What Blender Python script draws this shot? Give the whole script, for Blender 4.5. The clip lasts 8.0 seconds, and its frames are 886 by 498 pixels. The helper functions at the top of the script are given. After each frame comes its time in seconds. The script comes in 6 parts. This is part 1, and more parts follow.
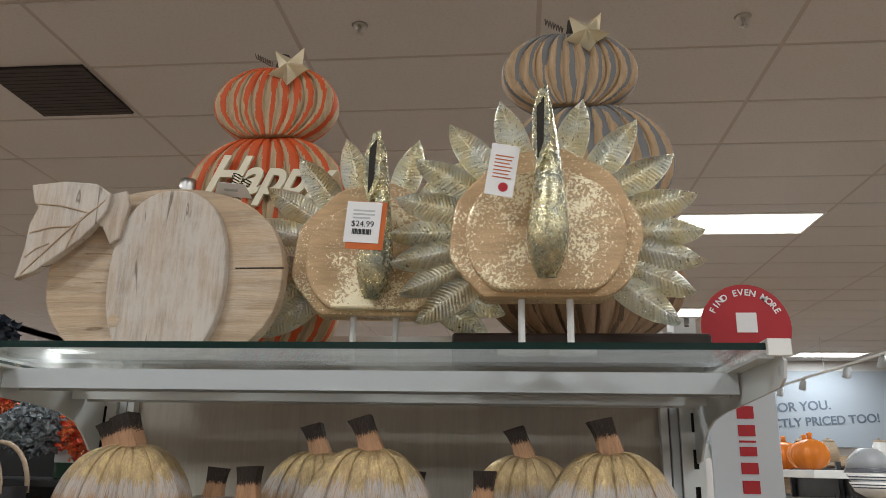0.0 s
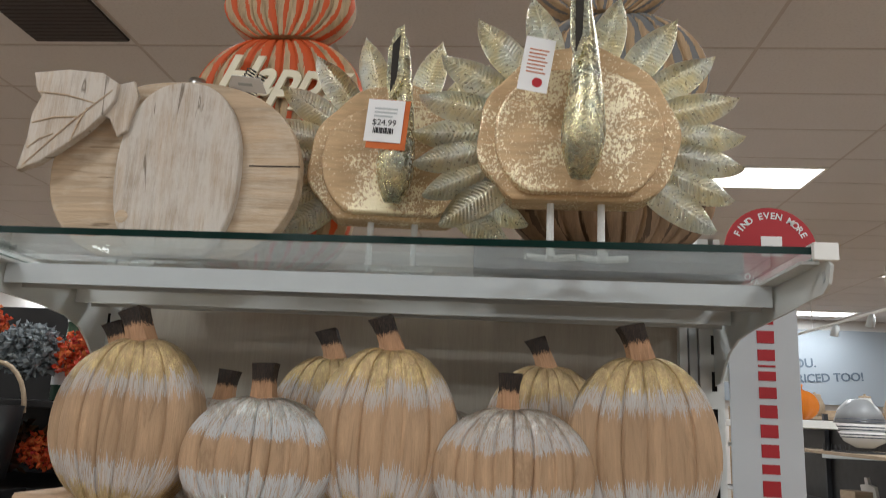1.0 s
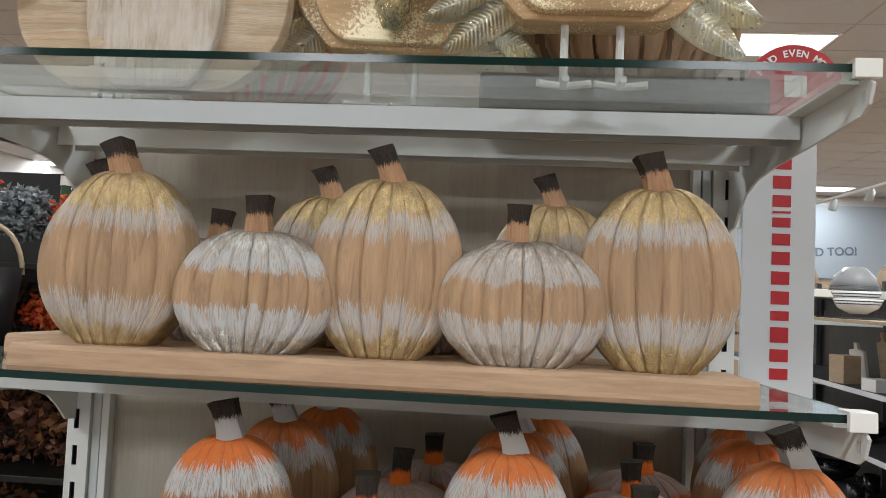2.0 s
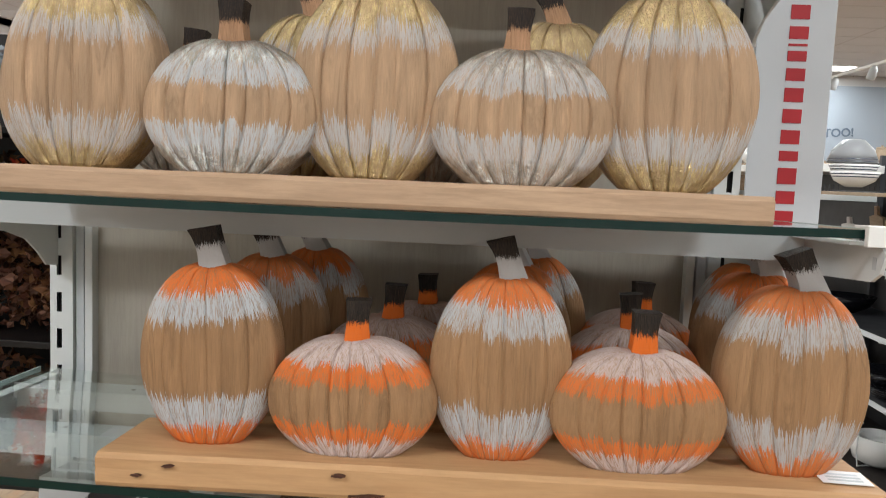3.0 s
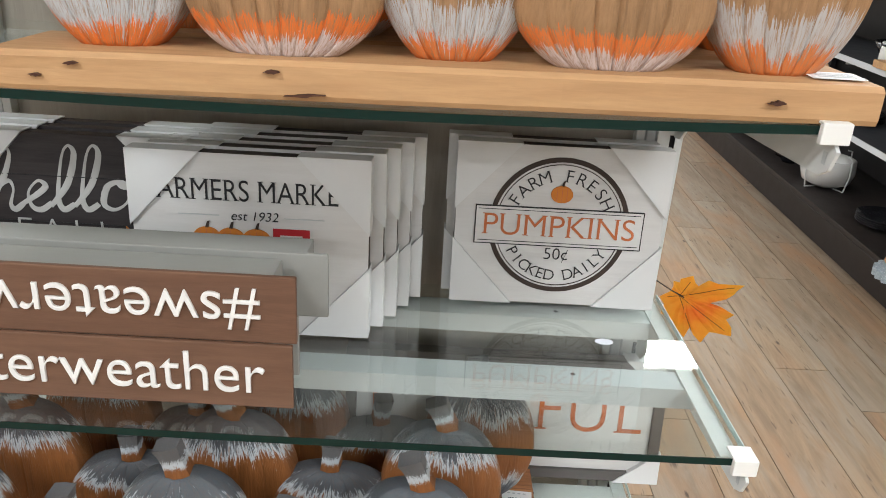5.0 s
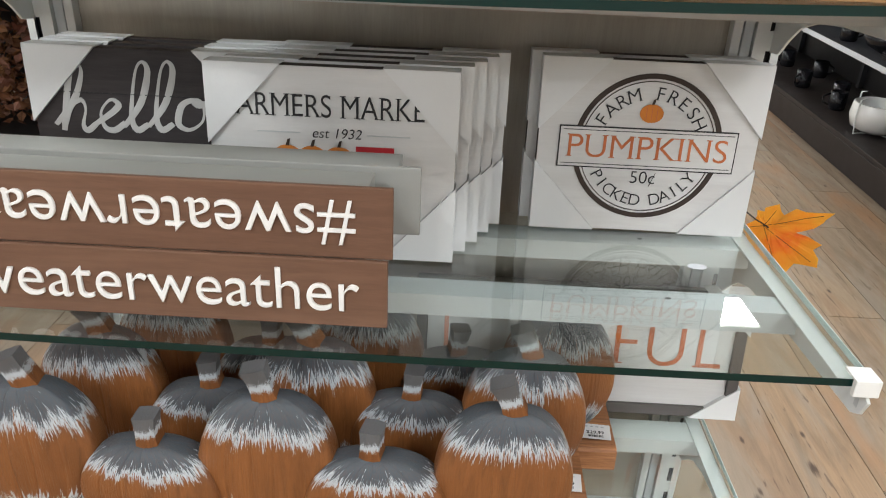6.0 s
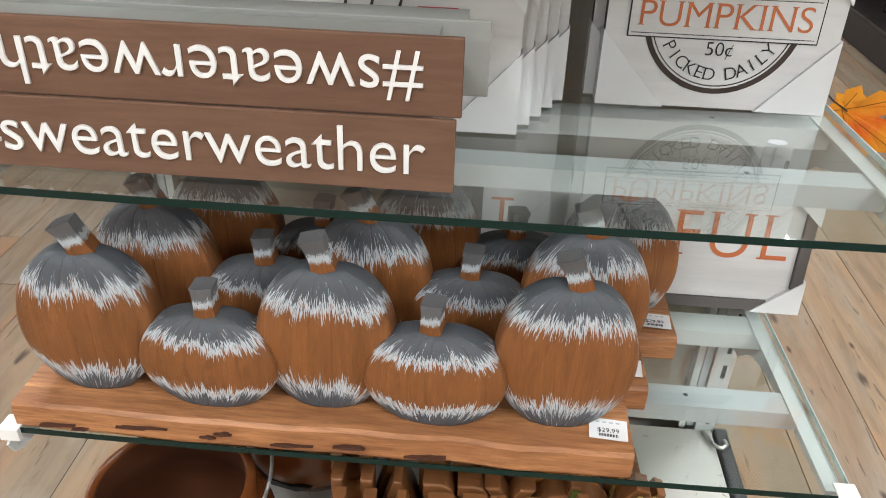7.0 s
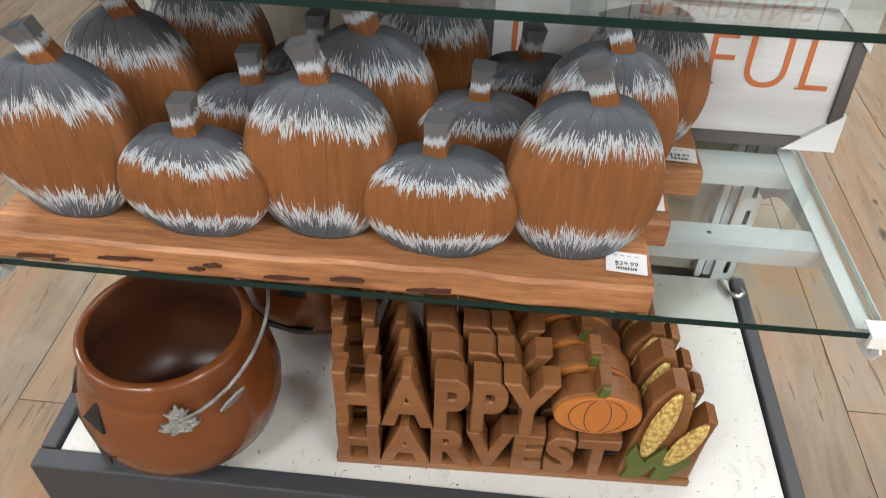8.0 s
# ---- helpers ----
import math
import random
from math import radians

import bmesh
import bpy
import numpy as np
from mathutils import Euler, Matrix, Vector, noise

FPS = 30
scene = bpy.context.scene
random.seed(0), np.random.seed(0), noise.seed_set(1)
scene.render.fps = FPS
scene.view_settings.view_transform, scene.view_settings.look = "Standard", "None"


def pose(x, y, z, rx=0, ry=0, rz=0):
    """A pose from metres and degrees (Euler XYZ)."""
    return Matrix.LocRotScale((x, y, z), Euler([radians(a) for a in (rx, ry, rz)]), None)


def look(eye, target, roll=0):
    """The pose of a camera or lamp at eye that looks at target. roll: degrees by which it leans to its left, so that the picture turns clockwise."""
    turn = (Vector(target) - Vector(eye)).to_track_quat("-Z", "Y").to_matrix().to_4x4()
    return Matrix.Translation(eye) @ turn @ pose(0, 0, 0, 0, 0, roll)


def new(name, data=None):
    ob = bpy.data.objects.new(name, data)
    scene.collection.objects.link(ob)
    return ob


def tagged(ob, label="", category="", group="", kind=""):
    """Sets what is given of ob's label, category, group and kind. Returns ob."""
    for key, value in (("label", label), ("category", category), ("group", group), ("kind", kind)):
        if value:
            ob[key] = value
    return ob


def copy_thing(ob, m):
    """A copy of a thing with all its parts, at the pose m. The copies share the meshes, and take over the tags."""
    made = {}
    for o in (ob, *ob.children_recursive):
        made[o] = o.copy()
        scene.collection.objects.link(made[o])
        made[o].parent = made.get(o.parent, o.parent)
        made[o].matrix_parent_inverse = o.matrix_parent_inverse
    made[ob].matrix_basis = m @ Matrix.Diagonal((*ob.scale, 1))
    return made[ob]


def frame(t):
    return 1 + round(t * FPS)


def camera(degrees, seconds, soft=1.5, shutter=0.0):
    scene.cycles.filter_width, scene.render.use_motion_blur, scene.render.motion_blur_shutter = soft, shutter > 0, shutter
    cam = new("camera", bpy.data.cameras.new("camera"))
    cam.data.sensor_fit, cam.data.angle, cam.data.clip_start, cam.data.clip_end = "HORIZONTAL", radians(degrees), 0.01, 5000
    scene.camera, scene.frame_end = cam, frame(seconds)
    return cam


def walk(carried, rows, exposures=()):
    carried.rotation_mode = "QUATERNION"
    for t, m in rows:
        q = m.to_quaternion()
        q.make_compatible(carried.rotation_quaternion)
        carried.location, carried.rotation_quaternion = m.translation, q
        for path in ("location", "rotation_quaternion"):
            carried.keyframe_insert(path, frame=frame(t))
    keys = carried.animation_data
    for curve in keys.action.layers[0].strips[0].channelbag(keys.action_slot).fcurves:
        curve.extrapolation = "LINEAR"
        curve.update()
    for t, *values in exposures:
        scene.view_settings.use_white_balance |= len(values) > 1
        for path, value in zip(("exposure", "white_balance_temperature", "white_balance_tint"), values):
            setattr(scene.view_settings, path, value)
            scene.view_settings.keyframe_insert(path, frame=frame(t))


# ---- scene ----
cam = camera(60.8, 8.0, soft=0.5, shutter=0.15)
PATH = [
    (0, (0.193, -1.138, 1.581), (0.0, 0.775, 2.134), 1.1),
    (0.5, (0.176, -1.131, 1.576), (-0.014, 0.779, 2.139), 1.2),
    (1, (0.154, -1.09, 1.535), (-0.019, 0.856, 1.963), 2.7),
    (1.2, (0.147, -1.073, 1.523), (-0.015, 0.896, 1.837), 2.6),
    (2.3, (0.143, -1.024, 1.484), (-0.011, 0.969, 1.535), 2.6),
    (2.5, (0.141, -1.014, 1.473), (-0.005, 0.98, 1.462), 2.5),
    (3, (0.143, -0.99, 1.436), (0.019, 0.997, 1.244), 2.5),
    (3.5, (0.149, -0.974, 1.401), (0.061, 0.989, 1.029), 2.9),
    (4, (0.153, -0.959, 1.366), (0.124, 0.949, 0.769), 3.1),
    (4.5, (0.167, -0.947, 1.325), (0.168, 0.902, 0.562), 3.3),
    (4.7, (0.166, -0.944, 1.313), (0.18, 0.891, 0.518), 3.4),
    (5.8, (0.098, -0.928, 1.254), (0.076, 0.87, 0.379), 2.3),
    (6, (0.087, -0.928, 1.241), (0.044, 0.849, 0.325), 2.4),
    (6.5, (0.068, -0.93, 1.204), (-0.019, 0.79, 0.186), 2.2),
    (7, (0.055, -0.928, 1.175), (-0.054, 0.747, 0.087), 1.9),
    (7.5, (0.05, -0.917, 1.137), (-0.059, 0.686, -0.055), 2.0),
    (8, (0.057, -0.9, 1.092), (-0.047, 0.569, -0.26), 2.0),
]
walk(cam, [(t, look(eye, target, roll)) for t, eye, target, roll in PATH],
     exposures=[(0.0, -0.87), (0.6, -0.87), (1.2, -0.76), (2.5, -0.42), (3.5, -0.17), (4.5, -0.02), (6.0, -0.06), (8.0, 0.03)])

# ---- light: ceiling panels of the shop ----
world = bpy.data.worlds.new("shop_air")
scene.world = world
world.use_nodes = True
world.node_tree.nodes["Background"].inputs[0].default_value = (1.0, 0.95, 0.9, 1)
world.node_tree.nodes["Background"].inputs[1].default_value = 0.005

CEIL = 3.65
PANELS = [(2.14 + 3.66 * i, 5.3 + 3.9 * j) for i in range(-3, 3) for j in range(-3, 3) if (i, j) != (-2, 0)]
LAMP_WATTS = 90.0


def ceiling_lamps():
    for x, y in PANELS:
        data = bpy.data.lights.new("panel_lamp", "AREA")
        data.shape, data.size, data.size_y = "RECTANGLE", 1.12, 0.52
        data.energy, data.color = LAMP_WATTS, (0.905, 0.955, 0.985)
        ob = new("panel_lamp", data)
        ob.matrix_world = pose(x, y, CEIL - 0.03)


ceiling_lamps()


# ---- mesh helpers ----
def mesh_of(name, bm, mat, smooth=False):
    me = bpy.data.meshes.new(name)
    bmesh.ops.recalc_face_normals(bm, faces=bm.faces)
    if smooth:
        for f in bm.faces:
            f.smooth = True
    bm.to_mesh(me)
    bm.free()
    if mat is not None:
        me.materials.append(mat)
    return me


def part(name, bm, mat, parent=None, label="", smooth=False, m=None):
    """One mesh object under a thing or a part."""
    me = bm if isinstance(bm, bpy.types.Mesh) else mesh_of(name, bm, mat, smooth)
    ob = new(name, me)
    if parent is not None:
        ob.parent = parent
    if m is not None:
        ob.matrix_basis = m
    if label:
        ob["label"] = label
    return ob


def thing(name, m, label, category, group="", kind=""):
    ob = new(name)
    ob.empty_display_size = 0.05
    ob.matrix_basis = m
    return tagged(ob, label, category, group, kind)


def add_box(bm, a, b, bevel=0.0, m=None):
    """A box from corner a to corner b, with bevelled edges."""
    made = bmesh.ops.create_cube(bm, size=1.0)
    verts = made["verts"]
    for v in verts:
        v.co = Vector([(a[i] + b[i]) / 2 + v.co[i] * (b[i] - a[i]) for i in range(3)])
    if bevel > 0:
        edges = list({e for v in verts for e in v.link_edges})
        out = bmesh.ops.bevel(bm, geom=edges, offset=bevel, segments=2, affect="EDGES", profile=0.5)
        verts = list({v for f in out["faces"] for v in f.verts} | {v for v in verts if v.is_valid})
    if m is not None:
        bmesh.ops.transform(bm, matrix=m, verts=verts)
    return bm


def box(a, b, bevel=0.0):
    return add_box(bmesh.new(), a, b, bevel)


def add_prism(bm, outline, y0, y1, bevel=0.0):
    """An outline in the x-z plane, extruded from y0 to y1."""
    front = [bm.verts.new((x, y0, z)) for x, z in outline]
    back = [bm.verts.new((x, y1, z)) for x, z in outline]
    n = len(outline)
    f0 = bm.faces.new(front)
    bm.faces.new(back[::-1])
    for i in range(n):
        bm.faces.new((front[i], back[i], back[(i + 1) % n], front[(i + 1) % n]))
    if bevel > 0:
        bmesh.ops.recalc_face_normals(bm, faces=bm.faces)
        bmesh.ops.bevel(bm, geom=list(f0.edges), offset=bevel, segments=2, affect="EDGES", profile=0.5)
    return bm


def prism(outline, y0, y1, bevel=0.0):
    return add_prism(bmesh.new(), outline, y0, y1, bevel)


def add_tube(bm, points, radius, sides=8, close=True):
    """A round bar along points; radius is a number or a function of 0..1."""
    rings = []
    n = len(points)
    pts = [Vector(p) for p in points]
    up = Vector((0.3, 0.2, 0.93))
    for i, p in enumerate(pts):
        d = (pts[min(i + 1, n - 1)] - pts[max(i - 1, 0)]).normalized()
        side = d.cross(up)
        if side.length < 1e-4:
            side = d.cross(Vector((1, 0, 0)))
        side.normalize()
        other = side.cross(d)
        r = radius(i / (n - 1)) if callable(radius) else radius
        rings.append([bm.verts.new(p + r * (math.cos(a) * side + math.sin(a) * other)) for a in [2 * math.pi * k / sides for k in range(sides)]])
    for a, b in zip(rings, rings[1:]):
        for k in range(sides):
            bm.faces.new((a[k], a[(k + 1) % sides], b[(k + 1) % sides], b[k]))
    if close:
        bm.faces.new(rings[0][::-1])
        bm.faces.new(rings[-1])
    return bm


def tube(points, radius, sides=8):
    return add_tube(bmesh.new(), points, radius, sides)


def add_lathe(bm, profile, sides=40, m=None, caps=(True, True)):
    rings = []
    for r, z in profile:
        rings.append([bm.verts.new((r * math.cos(2 * math.pi * k / sides), r * math.sin(2 * math.pi * k / sides), z)) for k in range(sides)])
    for a, b in zip(rings, rings[1:]):
        for k in range(sides):
            bm.faces.new((a[k], a[(k + 1) % sides], b[(k + 1) % sides], b[k]))
    if caps[0]:
        bm.faces.new(rings[0][::-1])
    if caps[1]:
        bm.faces.new(rings[-1])
    if m is not None:
        bmesh.ops.transform(bm, matrix=m, verts=[v for ring in rings for v in ring])
    return bm


def lathe(profile, sides=40, caps=(True, True)):
    return add_lathe(bmesh.new(), profile, sides, None, caps)


def text_mesh(words, size, mat, depth=0.0006, thick=0.0, shear=0.0, width=0.0, bevel=0.0, space=1.0):
    """Lettering in the x-z plane, centred, facing -y; width squeezes it to a length."""
    cu = bpy.data.curves.new("lettering", "FONT")
    cu.body, cu.size, cu.extrude, cu.offset, cu.shear = words, size, depth, thick, shear
    cu.align_x, cu.align_y, cu.bevel_depth, cu.space_character = "CENTER", "CENTER", bevel, space
    cu.resolution_u = 6
    ob = new("lettering", cu)
    deps = bpy.context.evaluated_depsgraph_get()
    me = bpy.data.meshes.new_from_object(ob.evaluated_get(deps))
    bpy.data.objects.remove(ob)
    bpy.data.curves.remove(cu)
    xs = [v.co.x for v in me.vertices]
    k = width / (max(xs) - min(xs)) if width else 1.0
    me.transform(pose(0, 0, 0, 90) @ Matrix.Diagonal((k, 1, 1, 1)))
    me.materials.clear()
    me.materials.append(mat)
    return me


def islands(me):
    """The separate solids of a mesh, as meshes of their own."""
    src = bmesh.new()
    src.from_mesh(me)
    bmesh.ops.remove_doubles(src, verts=src.verts, dist=1e-6)
    left, out = set(src.verts), []
    while left:
        todo, group = [left.pop()], []
        while todo:
            v = todo.pop()
            group.append(v)
            for e in v.link_edges:
                w = e.other_vert(v)
                if w in left:
                    left.discard(w)
                    todo.append(w)
        one = bmesh.new()
        made = {v: one.verts.new(v.co) for v in group}
        for f in {f for v in group for f in v.link_faces}:
            one.faces.new([made[v] for v in f.verts])
        bmesh.ops.recalc_face_normals(one, faces=one.faces)
        new_me = bpy.data.meshes.new("letter")
        one.to_mesh(new_me)
        one.free()
        new_me.materials.append(me.materials[0])
        out.append(new_me)
    src.free()
    return out


SCRIPT = {
    "l": (0.72, [[(0, 0.1), (0.45, 0.9), (0.58, 1.9), (0.38, 2.2), (0.22, 1.8), (0.2, 0.5), (0.4, 0), (0.72, 0.2)]]),
    "e": (0.85, [[(0, 0.2), (0.5, 0.6), (0.65, 0.85), (0.4, 1), (0.15, 0.6), (0.3, 0.1), (0.6, 0), (0.88, 0.25)]]),
    "h": (1.05, [[(-0.1, 0.2), (0.4, 1.0), (0.58, 1.9), (0.38, 2.2), (0.22, 1.7), (0.15, 0)], [(0.15, 0.1), (0.3, 0.8), (0.6, 1), (0.75, 0.7), (0.7, 0.2), (0.85, 0), (1.08, 0.22)]]),
    "o": (1.0, [[(0.55, 1), (0.2, 0.8), (0.15, 0.2), (0.5, 0), (0.85, 0.3), (0.8, 0.85), (0.5, 1), (0.7, 0.8), (1.1, 0.95)]]),
}


SERIFS = {"F": "bl tl", "A": "b0 b1", "R": "bl br tl", "M": "bl br tl tr", "E": "bl tl", "K": "bl br tl tr", "T": "bm", "P": "bl tl", "U": "tl tr", "N": "bl tl tr", "I": "bm tm", "H": "bl br tl tr", "D": "bl tl", "L": "bl tl", "Y": "bm tl tr"}


def serif_text(words, size, mat, depth=0.0002, thick=-0.0003, width=0.0, space=1.0):
    """Roman capitals: thin strokes with small feet."""
    me = text_mesh(words, size, mat, depth, thick, 0, width, 0.0, space)
    bm = bmesh.new()
    bm.from_mesh(me)
    glyphs = []
    for q in islands(me):
        xs, ys, zs = ([v.co[a] for v in q.vertices] for a in range(3))
        glyphs.append((min(xs), max(xs), min(ys), max(ys), min(zs), max(zs)))
        bpy.data.meshes.remove(q)
    bpy.data.meshes.remove(me)
    glyphs.sort()
    chars = [c for c in words if c != " "]
    if len(glyphs) == len(chars):
        for c, (x0, x1, y0, y1, z0, z1) in zip(chars, glyphs):
            t, r = size * 0.022, size * 0.085
            for code in SERIFS.get(c, "").split():
                x = {"l": x0 + size * 0.04, "r": x1 - size * 0.04, "m": (x0 + x1) / 2, "0": x0 + size * 0.03, "1": x1 - size * 0.03}[code[1]]
                z = z0 if code[0] == "b" else z1 - t
                add_box(bm, (x - r, y0 - 0.0001, z), (x + r, y1, z + t))
    return mesh_of("lettering", bm, mat)


def script_letters(words, xheight, pen, flat=0.25, slant=0.25):
    """Joined handwriting in the x-z plane, starting at the origin: one bmesh a letter."""
    out, at = [], 0.0
    for ch in words:
        width, strokes = SCRIPT[ch]
        bm = bmesh.new()
        for st in strokes:
            p = [Vector((x + slant * z * 0.5, 0, z)) for x, z in st]
            p = [p[0]] + p + [p[-1]]
            pts = []
            for i in range(1, len(p) - 2):
                for k in range(6):
                    f = k / 6
                    pts.append(0.5 * ((2 * p[i]) + (p[i + 1] - p[i - 1]) * f + (2 * p[i - 1] - 5 * p[i] + 4 * p[i + 1] - p[i + 2]) * f * f + (3 * p[i] - p[i - 1] - 3 * p[i + 1] + p[i + 2]) * f ** 3))
            pts.append(p[-1])
            add_tube(bm, [(q + Vector((at, 0, 0))) * xheight for q in pts], lambda f: pen * (0.75 + 0.35 * math.sin(f * 9)), 8)
        bmesh.ops.scale(bm, vec=(1, flat, 1), verts=bm.verts)
        out.append(bm)
        at += width
    return out


# ---- materials ----
class Nodes:
    """A short way to write node trees."""

    def __init__(self, name):
        self.mat = bpy.data.materials.new(name)
        self.mat.use_nodes = True
        self.t = self.mat.node_tree
        self.bsdf = self.t.nodes["Principled BSDF"]
        self.co = self.t.nodes.new("ShaderNodeTexCoord")

    def node(self, kind, **inputs):
        n = self.t.nodes.new(kind)
        for key, value in inputs.items():
            self.put(n.inputs[key.replace("_", " ")] if not key[1:].isdigit() else n.inputs[int(key[1:])], value)
        return n

    def put(self, socket, value):
        if isinstance(value, bpy.types.NodeSocket):
            self.t.links.new(value, socket)
        else:
            socket.default_value = value

    def math(self, op, a, b=0.0):
        n = self.node("ShaderNodeMath", i0=a, i1=b)
        n.operation = op
        return n.outputs[0]

    def mapped(self, space="Object", scale=(1, 1, 1), rot=(0, 0, 0), vary=True):
        n = self.node("ShaderNodeMapping", Scale=scale, Rotation=rot)
        self.put(n.inputs["Vector"], self.co.outputs[space])
        if vary:
            info = self.node("ShaderNodeObjectInfo")
            shift = self.node("ShaderNodeVectorMath", i0=n.outputs[0], i1=(0, 0, 0))
            k = self.math("MULTIPLY", info.outputs["Random"], 37.0)
            comb = self.node("ShaderNodeCombineXYZ", X=k, Y=k, Z=k)
            self.put(shift.inputs[1], comb.outputs[0])
            return shift.outputs[0]
        return n.outputs[0]

    def noise(self, vec, scale=5.0, detail=4.0, rough=0.6, distort=0.0):
        n = self.node("ShaderNodeTexNoise", Vector=vec, Scale=scale, Detail=detail, Roughness=rough, Distortion=distort)
        return n.outputs["Fac"]

    def ramp(self, fac, stops, constant=False):
        n = self.node("ShaderNodeValToRGB", Fac=fac)
        r = n.color_ramp
        r.interpolation = "CONSTANT" if constant else "LINEAR"
        while len(r.elements) > 1:
            r.elements.remove(r.elements[-1])
        for i, (p, c) in enumerate(stops):
            e = r.elements[0] if i == 0 else r.elements.new(p)
            e.position = p
            e.color = (*c, 1) if len(c) == 3 else c
        return n.outputs[0]

    def mix(self, fac, a, b, how="MIX"):
        n = self.t.nodes.new("ShaderNodeMix")
        n.data_type, n.blend_type = "RGBA", how
        self.put(n.inputs[0], fac)
        for s, v in ((n.inputs[6], a), (n.inputs[7], b)):
            self.put(s, (*v, 1) if isinstance(v, tuple) and len(v) == 3 else v)
        return n.outputs[2]

    def bump(self, height, strength=0.3, distance=0.002):
        n = self.node("ShaderNodeBump", Height=height, Strength=strength, Distance=distance)
        self.put(self.bsdf.inputs["Normal"], n.outputs[0])

    def done(self, color=None, rough=0.5, metal=0.0, spec=None):
        if color is not None:
            self.put(self.bsdf.inputs["Base Color"], (*color, 1) if isinstance(color, tuple) and len(color) == 3 else color)
        self.put(self.bsdf.inputs["Roughness"], rough)
        self.put(self.bsdf.inputs["Metallic"], metal)
        self.put(self.bsdf.inputs["Specular IOR Level"], 0.32 if spec is None else spec)
        return self.mat


def mul(c, k):
    return tuple(min(1.0, v * k) for v in c)


def painted(name, color, rough=0.45, wear=0.12, scale=14.0, metal=0.0, bump=0.1):
    """Paint, card or powder coat with faint smudges and grain."""
    n = Nodes(name)
    v = n.mapped()
    big, fine = n.noise(v, scale, 5), n.noise(v, scale * 22, 2)
    c = n.mix(big, mul(color, 1 - wear), mul(color, 1 + wear))
    c = n.mix(n.math("MULTIPLY", fine, 0.25), c, mul(color, 1 - 1.6 * wear))
    n.bump(fine, bump, 0.0008)
    r = n.math("ADD", n.math("MULTIPLY", big, 0.2), rough - 0.1)
    return n.done(c, r, metal)


def wood(name, light, dark, axis="X", rough=0.55, grain=9.0, spec=None, streak=0.5):
    """Timber with long grain along an axis, rings and pores."""
    n = Nodes(name)
    s = {"X": (1.2, 14, 14), "Z": (14, 14, 1.2), "Y": (14, 1.2, 14)}[axis]
    v = n.mapped(scale=s)
    a = n.noise(v, grain * 0.35, 5, 0.65, 0.8)
    b = n.noise(v, grain * 2.6, 4, 0.7, 0.2)
    k = n.noise(n.mapped(scale=(1, 1, 1)), 9.0, 3)
    c = n.ramp(a, [(0.3, dark), (0.5, tuple((l + d) / 2 for l, d in zip(light, dark))), (0.68, light)])
    c = n.mix(n.math("MULTIPLY", n.ramp(b, [(0.42, (0, 0, 0)), (0.62, (1, 1, 1))]), streak * 0.8), c, mul(dark, 0.6))
    c = n.mix(n.math("MULTIPLY", k, 0.3), c, mul(light, 1.1))
    n.bump(b, 0.25, 0.0012)
    return n.done(c, n.math("ADD", n.math("MULTIPLY", b, 0.25), rough - 0.12), 0.0, spec)


